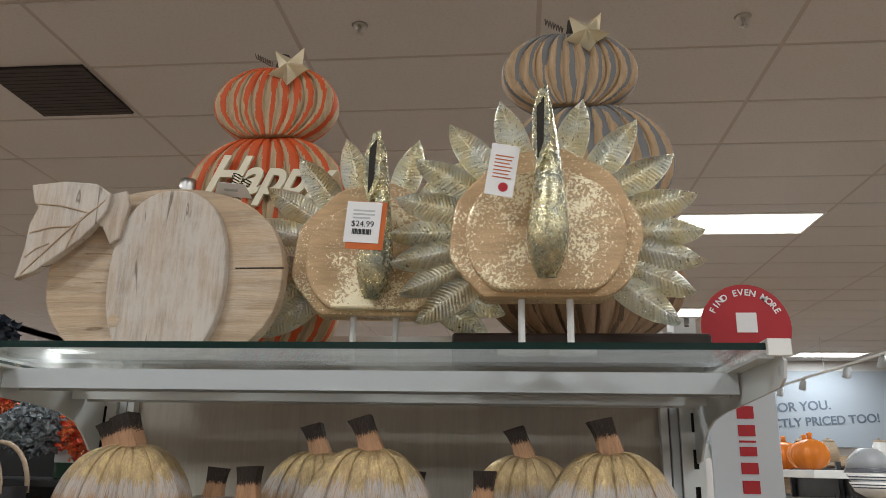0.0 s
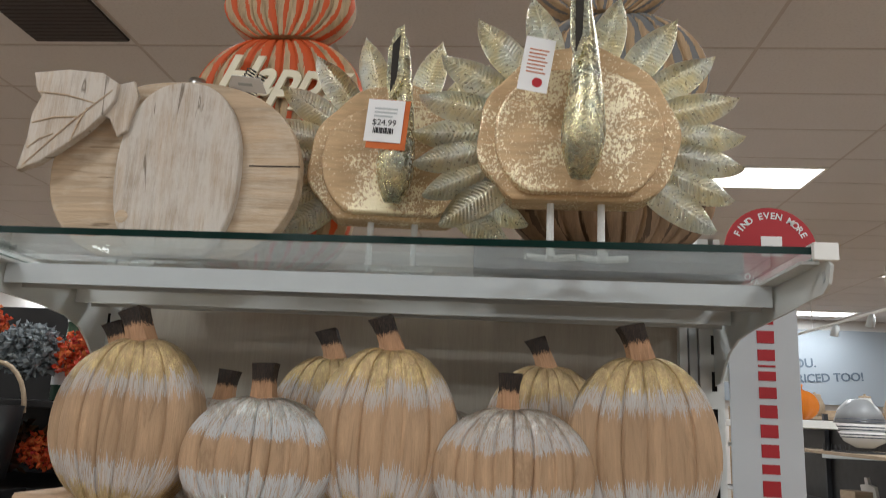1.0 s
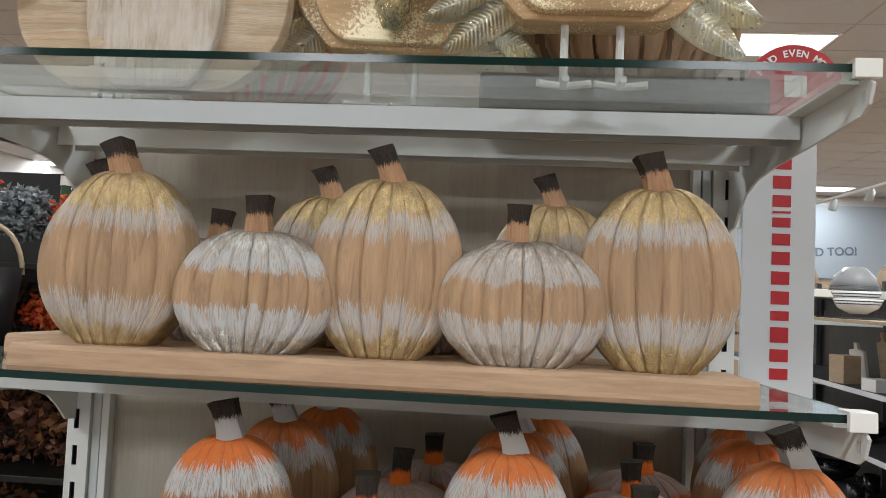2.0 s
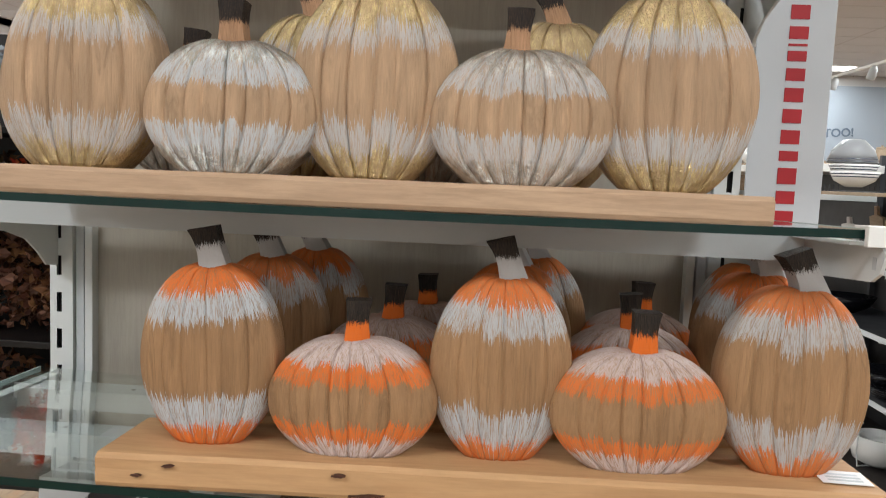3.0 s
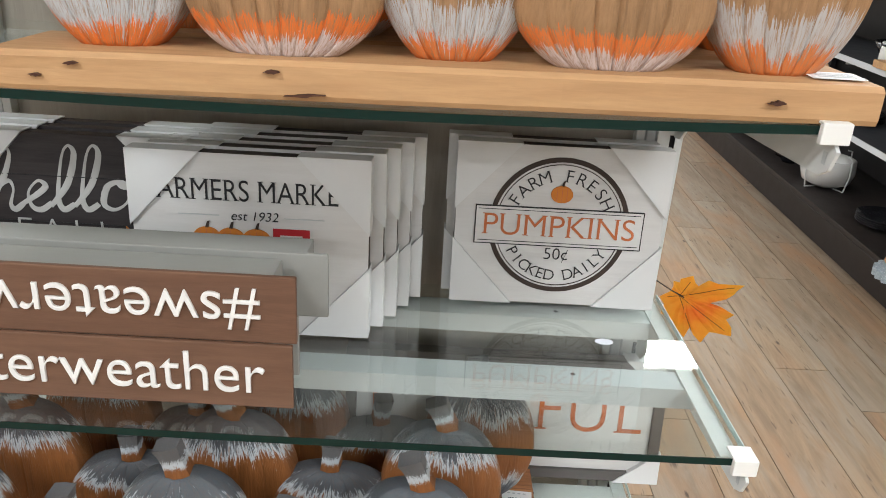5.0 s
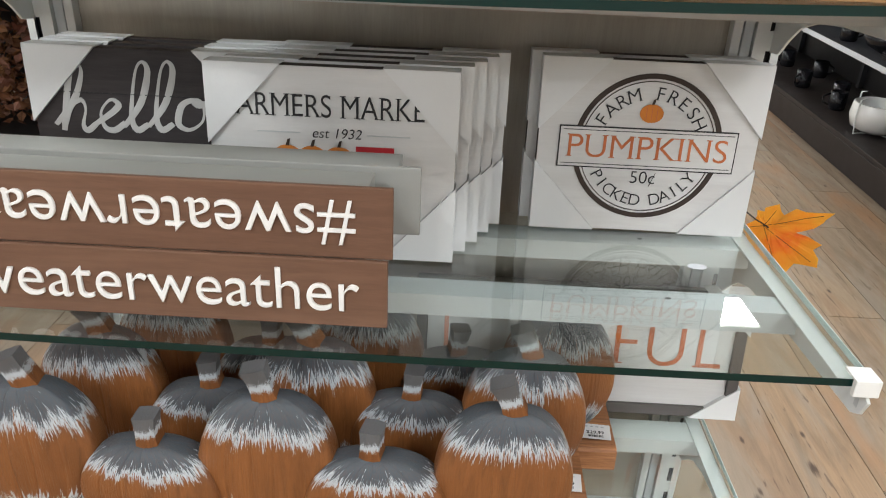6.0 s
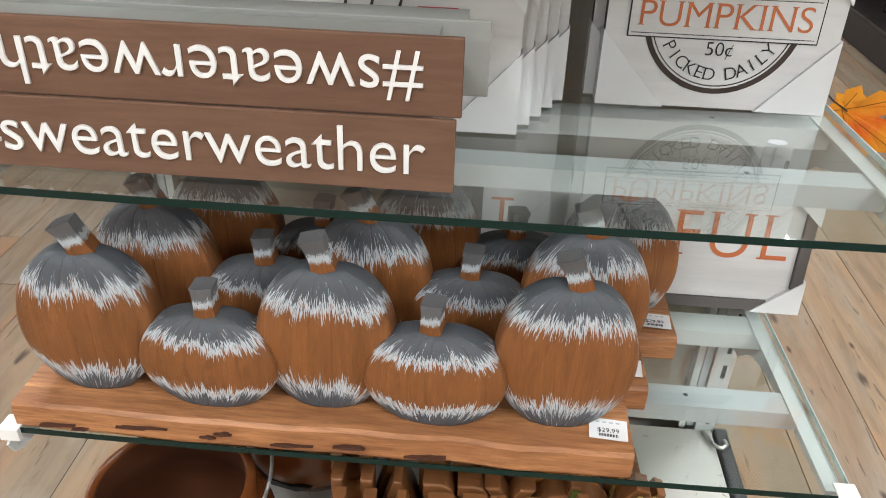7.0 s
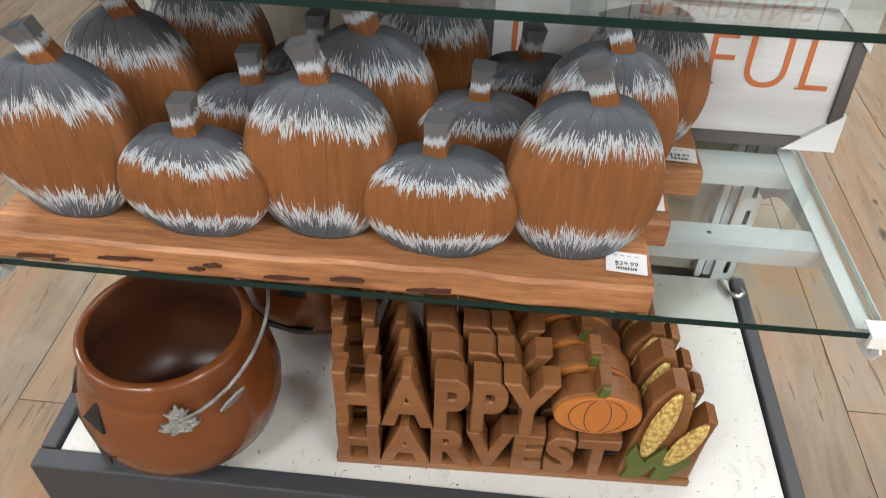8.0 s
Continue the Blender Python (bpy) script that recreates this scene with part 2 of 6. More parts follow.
def brushed_bands(name, timber, bands, foil=(), rough=0.62, solid=0.0, ragged=0.16, cover=1.0, thin=1.0, ribs=6.0):
    """Carved timber with dry-brushed bands. bands: (upper bound 0..1, colour or None for timber), from the bottom up. foil: indices that are metal leaf. thin: how far the timber shows through the paint."""
    n = Nodes(name)
    space, wide = ("Generated", 1.0) if solid else ("UV", 0.8)
    long = n.noise(n.mapped(space, scale=(1.0, 0.11, 0.045)), 54.0 * wide, 2, 0.75)
    hair = n.noise(n.mapped(space, scale=(1.0, 0.10, 0.05)), 150.0 * wide, 2, 0.7)
    pull = n.noise(n.mapped(space, scale=(1.0, 0.09, 0.09)), 60.0 * wide, 3, 0.75)
    broad = n.noise(n.mapped(space, scale=(1.0, 0.2, 0.3)), 6.0, 3)
    z = n.node("ShaderNodeSeparateXYZ")
    n.put(z.inputs[0], n.co.outputs["Generated"])
    x2 = n.math("POWER", n.math("ABSOLUTE", n.math("SUBTRACT", z.outputs[0], 0.5)), 2.0)
    h = n.math("ADD", z.outputs[2], n.math("MULTIPLY", n.math("SUBTRACT", long, 0.5), ragged * 1.35))
    h = n.math("ADD", h, n.math("MULTIPLY", n.math("SUBTRACT", hair, 0.5), ragged * 1.9))
    h = n.math("ADD", h, n.math("MULTIPLY", n.math("SUBTRACT", broad, 0.5), ragged * 0.9))
    h = n.math("SUBTRACT", h, n.math("MULTIPLY", x2, 0.14 if not solid else 0.0))
    if not solid:
        # each rib was painted on its own
        u = n.node("ShaderNodeSeparateXYZ")
        n.put(u.inputs[0], n.co.outputs["UV"])
        info = n.node("ShaderNodeObjectInfo")
        rib = n.math("ADD", n.math("FLOOR", n.math("MULTIPLY", u.outputs[0], ribs)), n.math("MULTIPLY", info.outputs["Random"], 97.0))
        own = n.node("ShaderNodeTexWhiteNoise")
        own.noise_dimensions = "1D"
        n.put(own.inputs["W"], rib)
        h = n.math("ADD", h, n.math("MULTIPLY", n.math("SUBTRACT", own.outputs["Value"], 0.5), 0.06))
        # single strokes dragged from the middle band out over the caps
        drag = n.math("MULTIPLY", n.math("MAXIMUM", n.math("SUBTRACT", pull, 0.56), 0.0), ragged * 5.0)
        side = n.math("SUBTRACT", 1.0, n.math("MULTIPLY", n.math("GREATER_THAN", z.outputs[2], 0.5), 2.0))
        h = n.math("ADD", h, n.math("MULTIPLY", drag, side))
    # timber under the paint
    g = n.noise(n.mapped("Generated", scale=(1.0, 0.5, 0.13)), 9.0, 6, 0.72, 1.0)
    fine = n.noise(n.mapped("Generated", scale=(1.0, 0.5, 0.035)), 90.0, 3, 0.7)
    dark = n.noise(n.mapped("Generated", scale=(1.0, 0.6, 0.5)), 2.2, 3)
    vein = n.noise(n.mapped("Generated", scale=(1.0, 0.5, 0.12)), 7.0, 4, 0.6, 1.4)
    base = n.ramp(g, [(0.25, mul(timber, 0.66)), (0.42, mul(timber, 0.92)), (0.58, mul(timber, 1.08)), (0.75, mul(timber, 1.35))])
    base = n.mix(n.math("MULTIPLY", n.ramp(fine, [(0.52, (0, 0, 0)), (0.70, (1, 1, 1))]), 0.22), base, mul(timber, 0.5))
    base = n.mix(n.ramp(dark, [(0.45, (0, 0, 0)), (0.7, (0.45, 0.45, 0.45))]), base, mul(timber, 0.55))
    base = n.mix(n.ramp(vein, [(0.57, (0, 0, 0)), (0.64, (0.35, 0.35, 0.35)), (0.68, (0, 0, 0))]), base, mul(timber, 0.40))
    stops, masks, metal = [], [], []
    lo = 0.0
    for i, (hi, c) in enumerate(bands):
        p = 0.0 if i == 0 else lo
        e = 0.008
        for q in ([p] if i == 0 else [p + e]) + ([hi - e] if hi < 1 else []):
            stops.append((q, c or timber))
            masks.append((q, (0, 0, 0) if c is None else (1, 1, 1)))
            metal.append((q, (1, 1, 1) if i in foil else (0, 0, 0)))
        lo = hi
    paint = n.ramp(h, stops)
    if foil:
        # uneven leaf tone; the foil's sparkle is put into the colour
        leaf_sparkle = n.ramp(n.noise(n.mapped("Object", scale=(1.0, 1.0, 0.45)), 130.0, 4, 0.75), [(0.36, (0.62, 0.62, 0.58)), (0.50, (0.95, 0.95, 0.95)), (0.64, (1.45, 1.45, 1.4))])
        worn = n.node("ShaderNodeVectorMath", i0=paint, i1=leaf_sparkle)
        worn.operation = "MULTIPLY"
        paint = n.mix(n.ramp(h, metal), paint, worn.outputs[0])
    mask = n.ramp(h, masks)
    # the brush skips: bare streaks inside the paint
    low = 1.0 - (0.70 - 0.65 * solid) * thin
    skip = n.ramp(n.math("ADD", n.math("MULTIPLY", hair, 0.6), n.math("MULTIPLY", fine, 0.4)), [(0.47, (1, 1, 1)), (0.60, (low, low, low))])
    some = n.node("ShaderNodeObjectInfo").outputs["Random"]
    m = n.math("MULTIPLY", n.math("MULTIPLY", mask, skip), n.math("ADD", cover - 0.22 * thin, n.math("MULTIPLY", some, 0.26 * thin)) if not solid else cover)
    c = n.mix(m, base, n.mix(n.math("MULTIPLY", g, 0.22 * (1 - solid) * thin), paint, mul(timber, 0.9)))
    mt = n.math("MINIMUM", n.math("MULTIPLY", n.math("MULTIPLY", n.ramp(h, metal), m), 1.5), 0.95)
    flake = n.noise(n.mapped("Object"), 420.0, 2, 0.6)
    relief = n.math("ADD", n.math("ADD", fine, n.math("MULTIPLY", g, 0.6)), n.math("MULTIPLY", m, 0.5))
    relief = n.math("MULTIPLY", relief, n.math("SUBTRACT", 1.0, n.math("MULTIPLY", mt, 0.6)))
    n.bump(n.math("ADD", relief, n.math("MULTIPLY", n.math("MULTIPLY", flake, mt), 1.8)), 0.6, 0.0018)
    r = n.math("SUBTRACT", rough, n.math("MULTIPLY", mt, 0.36))
    return n.done(c, r, mt, 0.25 if rough > 0.5 else 0.45)


def leaf_foil(name, a, b, rough=0.3, dent=0.004, patch=30.0):
    """Hammered metal leaf on a cast shape, worn between two tones."""
    n = Nodes(name)
    v = n.mapped()
    big, fine = n.noise(v, patch, 4, 0.65), n.noise(v, 240, 3, 0.6)
    c = n.mix(n.ramp(big, [(0.38, (0, 0, 0)), (0.62, (1, 1, 1))]), a, b)
    n.bump(n.math("ADD", fine, n.math("MULTIPLY", big, 2.0)), 0.8, dent)
    return n.done(c, n.math("ADD", n.math("MULTIPLY", fine, 0.3), rough - 0.14), 0.85)


def flaked(name, timber, foil, edge):
    """Timber with flakes of metal leaf rubbed on it."""
    n = Nodes(name)
    g = n.noise(n.mapped(scale=(2, 8, 14)), 9.0, 5, 0.65, 0.5)
    f = n.noise(n.mapped(), 300.0, 3, 0.8)
    where = n.noise(n.mapped(), 13.0, 4, 0.6)
    m = n.ramp(n.math("ADD", n.math("MULTIPLY", f, 0.6), n.math("MULTIPLY", where, 0.55)), [(edge, (0, 0, 0)), (edge + 0.025, (1, 1, 1))])
    c = n.mix(m, n.ramp(g, [(0.3, mul(timber, 0.8)), (0.7, mul(timber, 1.15))]), foil)
    n.bump(n.math("ADD", f, g), 0.5, 0.0014)
    return n.done(c, n.math("SUBTRACT", 0.6, n.math("MULTIPLY", m, 0.30)), n.math("MULTIPLY", m, 0.92))


def striped(name, timber, paint, count, edge=0.5):
    """Ribbed timber with paint left in the grooves, along the ribs."""
    n = Nodes(name)
    g = n.noise(n.mapped("Generated", scale=(1.0, 0.4, 0.10)), 18.0, 5, 0.7, 0.5)
    fine = n.noise(n.mapped("Generated", scale=(1.0, 0.4, 0.05)), 60.0, 3, 0.7)
    uv = n.node("ShaderNodeUVMap")
    s = n.node("ShaderNodeSeparateXYZ", Vector=uv.outputs[0])
    wob = n.noise(n.mapped("UV", scale=(1, 0.25, 1)), 9.0, 3)
    wave = n.math("ABSOLUTE", n.math("SINE", n.math("MULTIPLY", n.math("ADD", s.outputs[0], n.math("MULTIPLY", n.noise(n.mapped("UV", scale=(1, 0.3, 1)), 5.0, 2), 0.08)), math.pi * count)))
    top = n.math("MULTIPLY", n.math("POWER", s.outputs[1], 3.5), 1.1)
    f = n.math("SUBTRACT", n.math("ADD", wave, n.math("ADD", n.math("MULTIPLY", n.math("SUBTRACT", fine, 0.5), 1.1), n.math("MULTIPLY", n.math("SUBTRACT", wob, 0.5), 1.3))), top)
    m = n.ramp(f, [(edge, (1, 1, 1)), (edge + 0.06, (0, 0, 0))])
    base = n.ramp(g, [(0.3, mul(timber, 0.65)), (0.7, mul(timber, 1.2))])
    c = n.mix(m, base, n.mix(n.math("MULTIPLY", g, 0.4), paint, mul(paint, 0.7)))
    n.bump(n.math("ADD", fine, g), 0.4, 0.0015)
    return n.done(c, 0.6)


def shelf_glass():
    n = Nodes("clear_shelf_glass")
    tr = n.node("ShaderNodeBsdfTransparent", Color=(0.93, 0.965, 0.95, 1))
    gl = n.node("ShaderNodeBsdfGlossy", Color=(1, 1, 1, 1), Roughness=0.01)
    lw = n.node("ShaderNodeLayerWeight", Blend=0.5)
    k = n.math("ADD", 0.045, n.math("MULTIPLY", n.math("POWER", lw.outputs["Facing"], 3.7), 0.88))
    mx = n.node("ShaderNodeMixShader", Fac=k)
    n.put(mx.inputs[1], tr.outputs[0])
    n.put(mx.inputs[2], gl.outputs[0])
    n.put(n.t.nodes["Material Output"].inputs[0], mx.outputs[0])
    return n.mat


def glowing(name, color, strength):
    n = Nodes(name)
    n.put(n.bsdf.inputs["Emission Color"], (*color, 1))
    n.put(n.bsdf.inputs["Emission Strength"], strength)
    return n.done((0.8, 0.8, 0.8), 0.6)


WHITE_STEEL = painted("white_powder_coat", (0.62, 0.64, 0.63), 0.4, 0.06)
GREY_STEEL = painted("grey_powder_coat", (0.48, 0.51, 0.52), 0.38, 0.06)
DARK_STEEL = painted("charcoal_steel", (0.045, 0.047, 0.052), 0.5, 0.25)
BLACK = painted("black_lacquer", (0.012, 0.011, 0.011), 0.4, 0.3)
CLIP = painted("white_clip_plastic", (0.78, 0.78, 0.75), 0.35, 0.04)
GLASS = shelf_glass()
EDGE = painted("green_glass_edge", (0.004, 0.022, 0.018), 0.12, 0.2, bump=0.0)
SIDE_EDGE = painted("ground_glass_edge", (0.42, 0.50, 0.48), 0.25, 0.1, bump=0.0)
PANEL = wood("pale_grey_laminate", (0.42, 0.385, 0.325), (0.35, 0.315, 0.265), "Z", 0.5, 6.0, None, 0.25)


def deck_material():
    n = Nodes("scuffed_white_deck")
    big = n.noise(n.mapped(vary=False), 9.0, 5)
    dirt = n.noise(n.mapped(scale=(1.0, 1.4, 1.0), vary=False), 95.0, 3, 0.65, 1.2)
    smear = n.noise(n.mapped(scale=(1.0, 0.5, 1.0), vary=False), 26.0, 4, 0.7, 0.8)
    c = n.mix(big, (0.56, 0.55, 0.51), (0.66, 0.65, 0.61))
    c = n.mix(n.ramp(smear, [(0.60, (0, 0, 0)), (0.70, (0.45, 0.45, 0.45))]), c, (0.34, 0.32, 0.28))
    c = n.mix(n.ramp(dirt, [(0.665, (0, 0, 0)), (0.685, (0.9, 0.9, 0.9))]), c, (0.05, 0.045, 0.04))
    n.bump(dirt, 0.1, 0.001)
    return n.done(c, n.math("ADD", n.math("MULTIPLY", big, 0.2), 0.4))


DECK = deck_material()
CARD = painted("white_card", (0.67, 0.68, 0.68), 0.55, 0.04)
PAPER = painted("white_paper", (0.80, 0.80, 0.80), 0.6, 0.03)
INK = painted("black_ink", (0.02, 0.02, 0.022), 0.5, 0.2)
RED = painted("red_print", (0.42, 0.022, 0.03), 0.45, 0.05)
RUST = painted("rust_print", (0.52, 0.15, 0.055), 0.5, 0.1)
SIGN_GREY = painted("pale_sign_board", (0.56, 0.59, 0.62), 0.45, 0.03)

# ---- the shop: floor, ceiling, walls ----
X0, X1, Y0, Y1 = -9.0, 13.0, -8.0, 14.0


def floor_material():
    n = Nodes("weathered_floor_boards")
    info = n.node("ShaderNodeObjectInfo")
    isl = n.node("ShaderNodeNewGeometry")
    rnd = n.math("FRACT", n.math("ADD", info.outputs["Random"], isl.outputs["Random Per Island"]))
    tone = n.ramp(rnd, [(0.0, (0.20, 0.125, 0.072)), (0.2, (0.27, 0.195, 0.125)), (0.4, (0.17, 0.128, 0.088)), (0.6, (0.285, 0.18, 0.10)), (0.8, (0.21, 0.162, 0.112)), (1.0, (0.25, 0.145, 0.078))])
    shift = n.node("ShaderNodeCombineXYZ", X=n.math("MULTIPLY", rnd, 31.0), Y=n.math("MULTIPLY", rnd, 17.0))
    v = n.node("ShaderNodeVectorMath", i0=n.mapped(scale=(9, 0.9, 1), vary=False), i1=shift.outputs[0])
    w = n.node("ShaderNodeVectorMath", i0=n.mapped(scale=(14, 3.4, 1), vary=False), i1=shift.outputs[0])
    g = n.noise(v.outputs[0], 3.2, 6, 0.68, 0.7)
    fine = n.noise(v.outputs[0], 22.0, 4, 0.7)
    blot = n.noise(w.outputs[0], 0.42, 5, 0.65, 1.0)
    rust = n.noise(w.outputs[0], 0.30, 3, 0.55, 1.0)
    scratch = n.noise(v.outputs[0], 9.0, 3, 0.6, 0.3)
    c = n.mix(n.ramp(g, [(0.38, (0, 0, 0)), (0.66, (0.7, 0.7, 0.7))]), tone, (0.125, 0.078, 0.048))
    c = n.mix(n.math("MULTIPLY", fine, 0.22), c, (0.31, 0.25, 0.18))
    c = n.mix(n.ramp(blot, [(0.47, (0, 0, 0)), (0.60, (0.5, 0.5, 0.5))]), c, (0.255, 0.22, 0.175))
    c = n.mix(n.ramp(rust, [(0.50, (0, 0, 0)), (0.66, (0.6, 0.6, 0.6))]), c, (0.29, 0.15, 0.07))
    c = n.mix(n.ramp(scratch, [(0.64, (0, 0, 0)), (0.67, (0.6, 0.6, 0.6))]), c, (0.07, 0.042, 0.027))
    for across, along, seed in ((6.0, 2.6, 0.0), (11.0, 5.0, 3.7)):
        place = n.node("ShaderNodeVectorMath", i0=n.mapped(scale=(across, along, 1.0), vary=False), i1=shift.outputs[0])
        spot = n.node("ShaderNodeTexVoronoi", Vector=place.outputs[0], Scale=1.0)
        wob = n.math("ADD", spot.outputs["Distance"], n.math("MULTIPLY", n.math("SUBTRACT", fine, 0.5), 0.10))
        c = n.mix(n.ramp(wob, [(0.03, (0.9, 0.9, 0.9)), (0.085, (0, 0, 0))]), c, (0.045, 0.026, 0.017))
    n.bump(n.math("ADD", fine, g), 0.2, 0.002)
    return n.done(c, n.math("ADD", n.math("MULTIPLY", g, 0.2), 0.46), 0.0, 0.3)


def ceiling_material():
    n = Nodes("mineral_ceiling_tile")
    v = n.mapped(vary=False)
    a, b = n.noise(v, 60, 3, 0.7), n.noise(v, 1.1, 3)
    c = n.mix(b, (0.615, 0.60, 0.60), (0.665, 0.65, 0.65))
    c = n.mix(n.ramp(a, [(0.5, (0, 0, 0)), (0.66, (0.5, 0.5, 0.5))]), c, (0.54, 0.52, 0.52))
    n.bump(a, 0.2, 0.002)
    return n.done(c, 0.9)


FLOOR_WOOD = floor_material()
GAP = painted("dark_joint", (0.03, 0.02, 0.015), 0.8, 0.2)
TILE = ceiling_material()
GRID = painted("ceiling_grid_paint", (0.50, 0.46, 0.44), 0.6, 0.05)
WALL = painted("pale_shop_wall", (0.60, 0.58, 0.56), 0.8, 0.05, 2.0)
BAND = painted("white_sign_wall", (0.29, 0.33, 0.37), 0.6, 0.03, 2.0)
BAND_INK = painted("slate_wall_lettering", (0.10, 0.13, 0.17), 0.6, 0.05)
DIFFUSER = glowing("lamp_diffuser", (1.0, 0.97, 0.93), 5.0)

tagged(part("floor", box((X0, Y0, -0.05), (X1, Y1, -0.006)), GAP), "plank floor in mixed weathered brown boards", "floor", kind="structure")
FLOOR = bpy.data.objects["floor"]

for nm, a, b in (("wall_north", (X0, Y1, 0), (X1, Y1 + 0.2, CEIL)), ("wall_south", (X0, Y0 - 0.2, 0), (X1, Y0, CEIL)), ("wall_east", (X1, Y0, 0), (X1 + 0.2, Y1, CEIL)), ("wall_west", (X0 - 0.2, Y0, 0), (X0, Y1, CEIL))):
    tagged(part(nm, box(a, b), WALL), "plain pale painted shop wall", "wall", kind="structure")


def ceiling():
    bm = bmesh.new()
    gx = [1.53 + 1.22 * k for k in range(-9, 10) if X0 < 1.53 + 1.22 * k < X1]
    gy = [2.37 + 0.61 * k for k in range(-17, 20) if Y0 < 2.37 + 0.61 * k < Y1]
    for x in [X0] + gx:
        for y in [Y0] + gy:
            nx, ny = min(x + 1.22, X1), min(y + 0.61, Y1)
            add_box(bm, (x + 0.012, y + 0.012, CEIL), (nx - 0.012, ny - 0.012, CEIL + 0.02))
    tagged(part("ceiling", bm, TILE), "suspended ceiling of pale grey mineral tiles", "ceiling", kind="structure")
    bm = bmesh.new()
    for x in gx:
        add_box(bm, (x - 0.0125, Y0, CEIL + 0.002), (x + 0.0125, Y1, CEIL + 0.03))
    for y in gy:
        add_box(bm, (X0, y - 0.0125, CEIL + 0.0035), (X1, y + 0.0125, CEIL + 0.032))
    tagged(part("ceiling_grid", bm, GRID), "grey metal grid between the ceiling tiles", "ceiling grid", kind="structure")
    tagged(part("ceiling_slab", box((X0, Y0, CEIL + 0.05), (X1, Y1, CEIL + 0.15)), GRID), "plain slab over the ceiling", "ceiling", kind="structure")


ceiling()


def ceiling_light():
    t = thing("ceiling_light", pose(*PANELS[0], CEIL - 0.012), "lit white ceiling panel with a pale metal frame", "ceiling light", "ceiling lights")
    bm = bmesh.new()
    for a, b in (((-0.6, -0.295), (0.6, -0.27)), ((-0.6, 0.27), (0.6, 0.295)), ((-0.6, -0.27), (-0.575, 0.27)), ((0.575, -0.27), (0.6, 0.27))):
        add_box(bm, (*a, 0), (*b, 0.02))
    part("frame", bm, CLIP, t)
    part("diffuser", box((-0.574, -0.269, 0.002), (0.574, 0.269, 0.012)), DIFFUSER, t)
    for x, y in PANELS[1:]:
        copy_thing(t, pose(x, y, CEIL - 0.012))


ceiling_light()


VENT_PAINT = painted("dusty_vent_paint", (0.055, 0.046, 0.044), 0.7, 0.2)


def ceiling_vent(x, y):
    t = thing("ceiling_vent", pose(x, y, CEIL - 0.02), "dark square return-air vent in the ceiling", "vent")
    part("backing", box((-0.29, -0.29, 0.012), (0.29, 0.29, 0.018)), BLACK, t)
    for k in range(14):
        part("slat", box((-0.29, -0.288 + 0.041 * k, 0.0), (0.29, -0.254 + 0.041 * k, 0.011)), VENT_PAINT, t)


ceiling_vent(-2.44, 2.62)


def sprinkler(x, y, first=[]):
    if first:
        copy_thing(first[0], pose(x, y, CEIL))
        return
    t = thing("sprinkler_head", pose(x, y, CEIL), "small chrome sprinkler head under the ceiling", "sprinkler", "sprinkler heads")
    part("rosette", lathe([(0.002, -0.014), (0.03, -0.010), (0.04, 0.0)], 20), CHROME, t, smooth=True)
    part("stem", lathe([(0.006, -0.05), (0.008, -0.03), (0.008, -0.012)], 12), CHROME, t)
    part("deflector", lathe([(0.004, -0.056), (0.02, -0.052), (0.02, -0.049), (0.004, -0.049)], 14), CHROME, t)
    first.append(t)


CHROME = painted("dull_chrome", (0.55, 0.54, 0.52), 0.3, 0.1, metal=1.0)
sprinkler(-0.56, 2.06)
sprinkler(1.27, 2.11)


# ---- the shelving bay ----
HALF = 0.457
TOPS = [1.701, 1.4085, 1.1665, 0.856, 0.555]
SAG = [0.0005, 0.0025, 0.0085, 0.0025, 0.003]
FRONT = -0.385
LEAN_BACK = [-0.3, -1.2, -1.2, -2.3, -2.3]


def on_shelf(k):
    """Frame of a shelf: x along it, y from the bay's back plane, z = 0 on the glass, which falls slightly to the rear."""
    return pose(0, FRONT, TOPS[k], LEAN_BACK[k]) @ Matrix.Translation((0, -FRONT, 0))




def sagged(k, x):
    """How far the loaded glass of a shelf hangs below its ends at x."""
    return -SAG[k] * (1 - (x / 0.449) ** 2)


def on_glass(k, x, y, length):
    """Frame of a rigid board laid across the sagging glass: it bears on its two ends."""
    a, b = max(-0.449, x - length / 2), min(0.449, x + length / 2)
    za, zb = sagged(k, a), sagged(k, b)
    slope = (zb - za) / (b - a)
    return on_shelf(k) @ pose(x, y, za + slope * (x - a) + 0.0003, 0, -math.degrees(math.atan(slope)), 0)


def sagging_slab(k, x0, x1, y0, y1, z0, z1, n=18):
    """A thin bar or pane that follows the sag of a shelf."""
    bm = bmesh.new()
    rows = []
    for i in range(n + 1):
        x = x0 + (x1 - x0) * i / n
        d = sagged(k, x)
        rows.append([bm.verts.new((x, y, z + d)) for y, z in ((y0, z0), (y1, z0), (y1, z1), (y0, z1))])
    for a, b in zip(rows, rows[1:]):
        for i in range(4):
            bm.faces.new((a[i], a[(i + 1) % 4], b[(i + 1) % 4], b[i]))
    bm.faces.new(rows[0][::-1])
    bm.faces.new(rows[-1])
    return bm


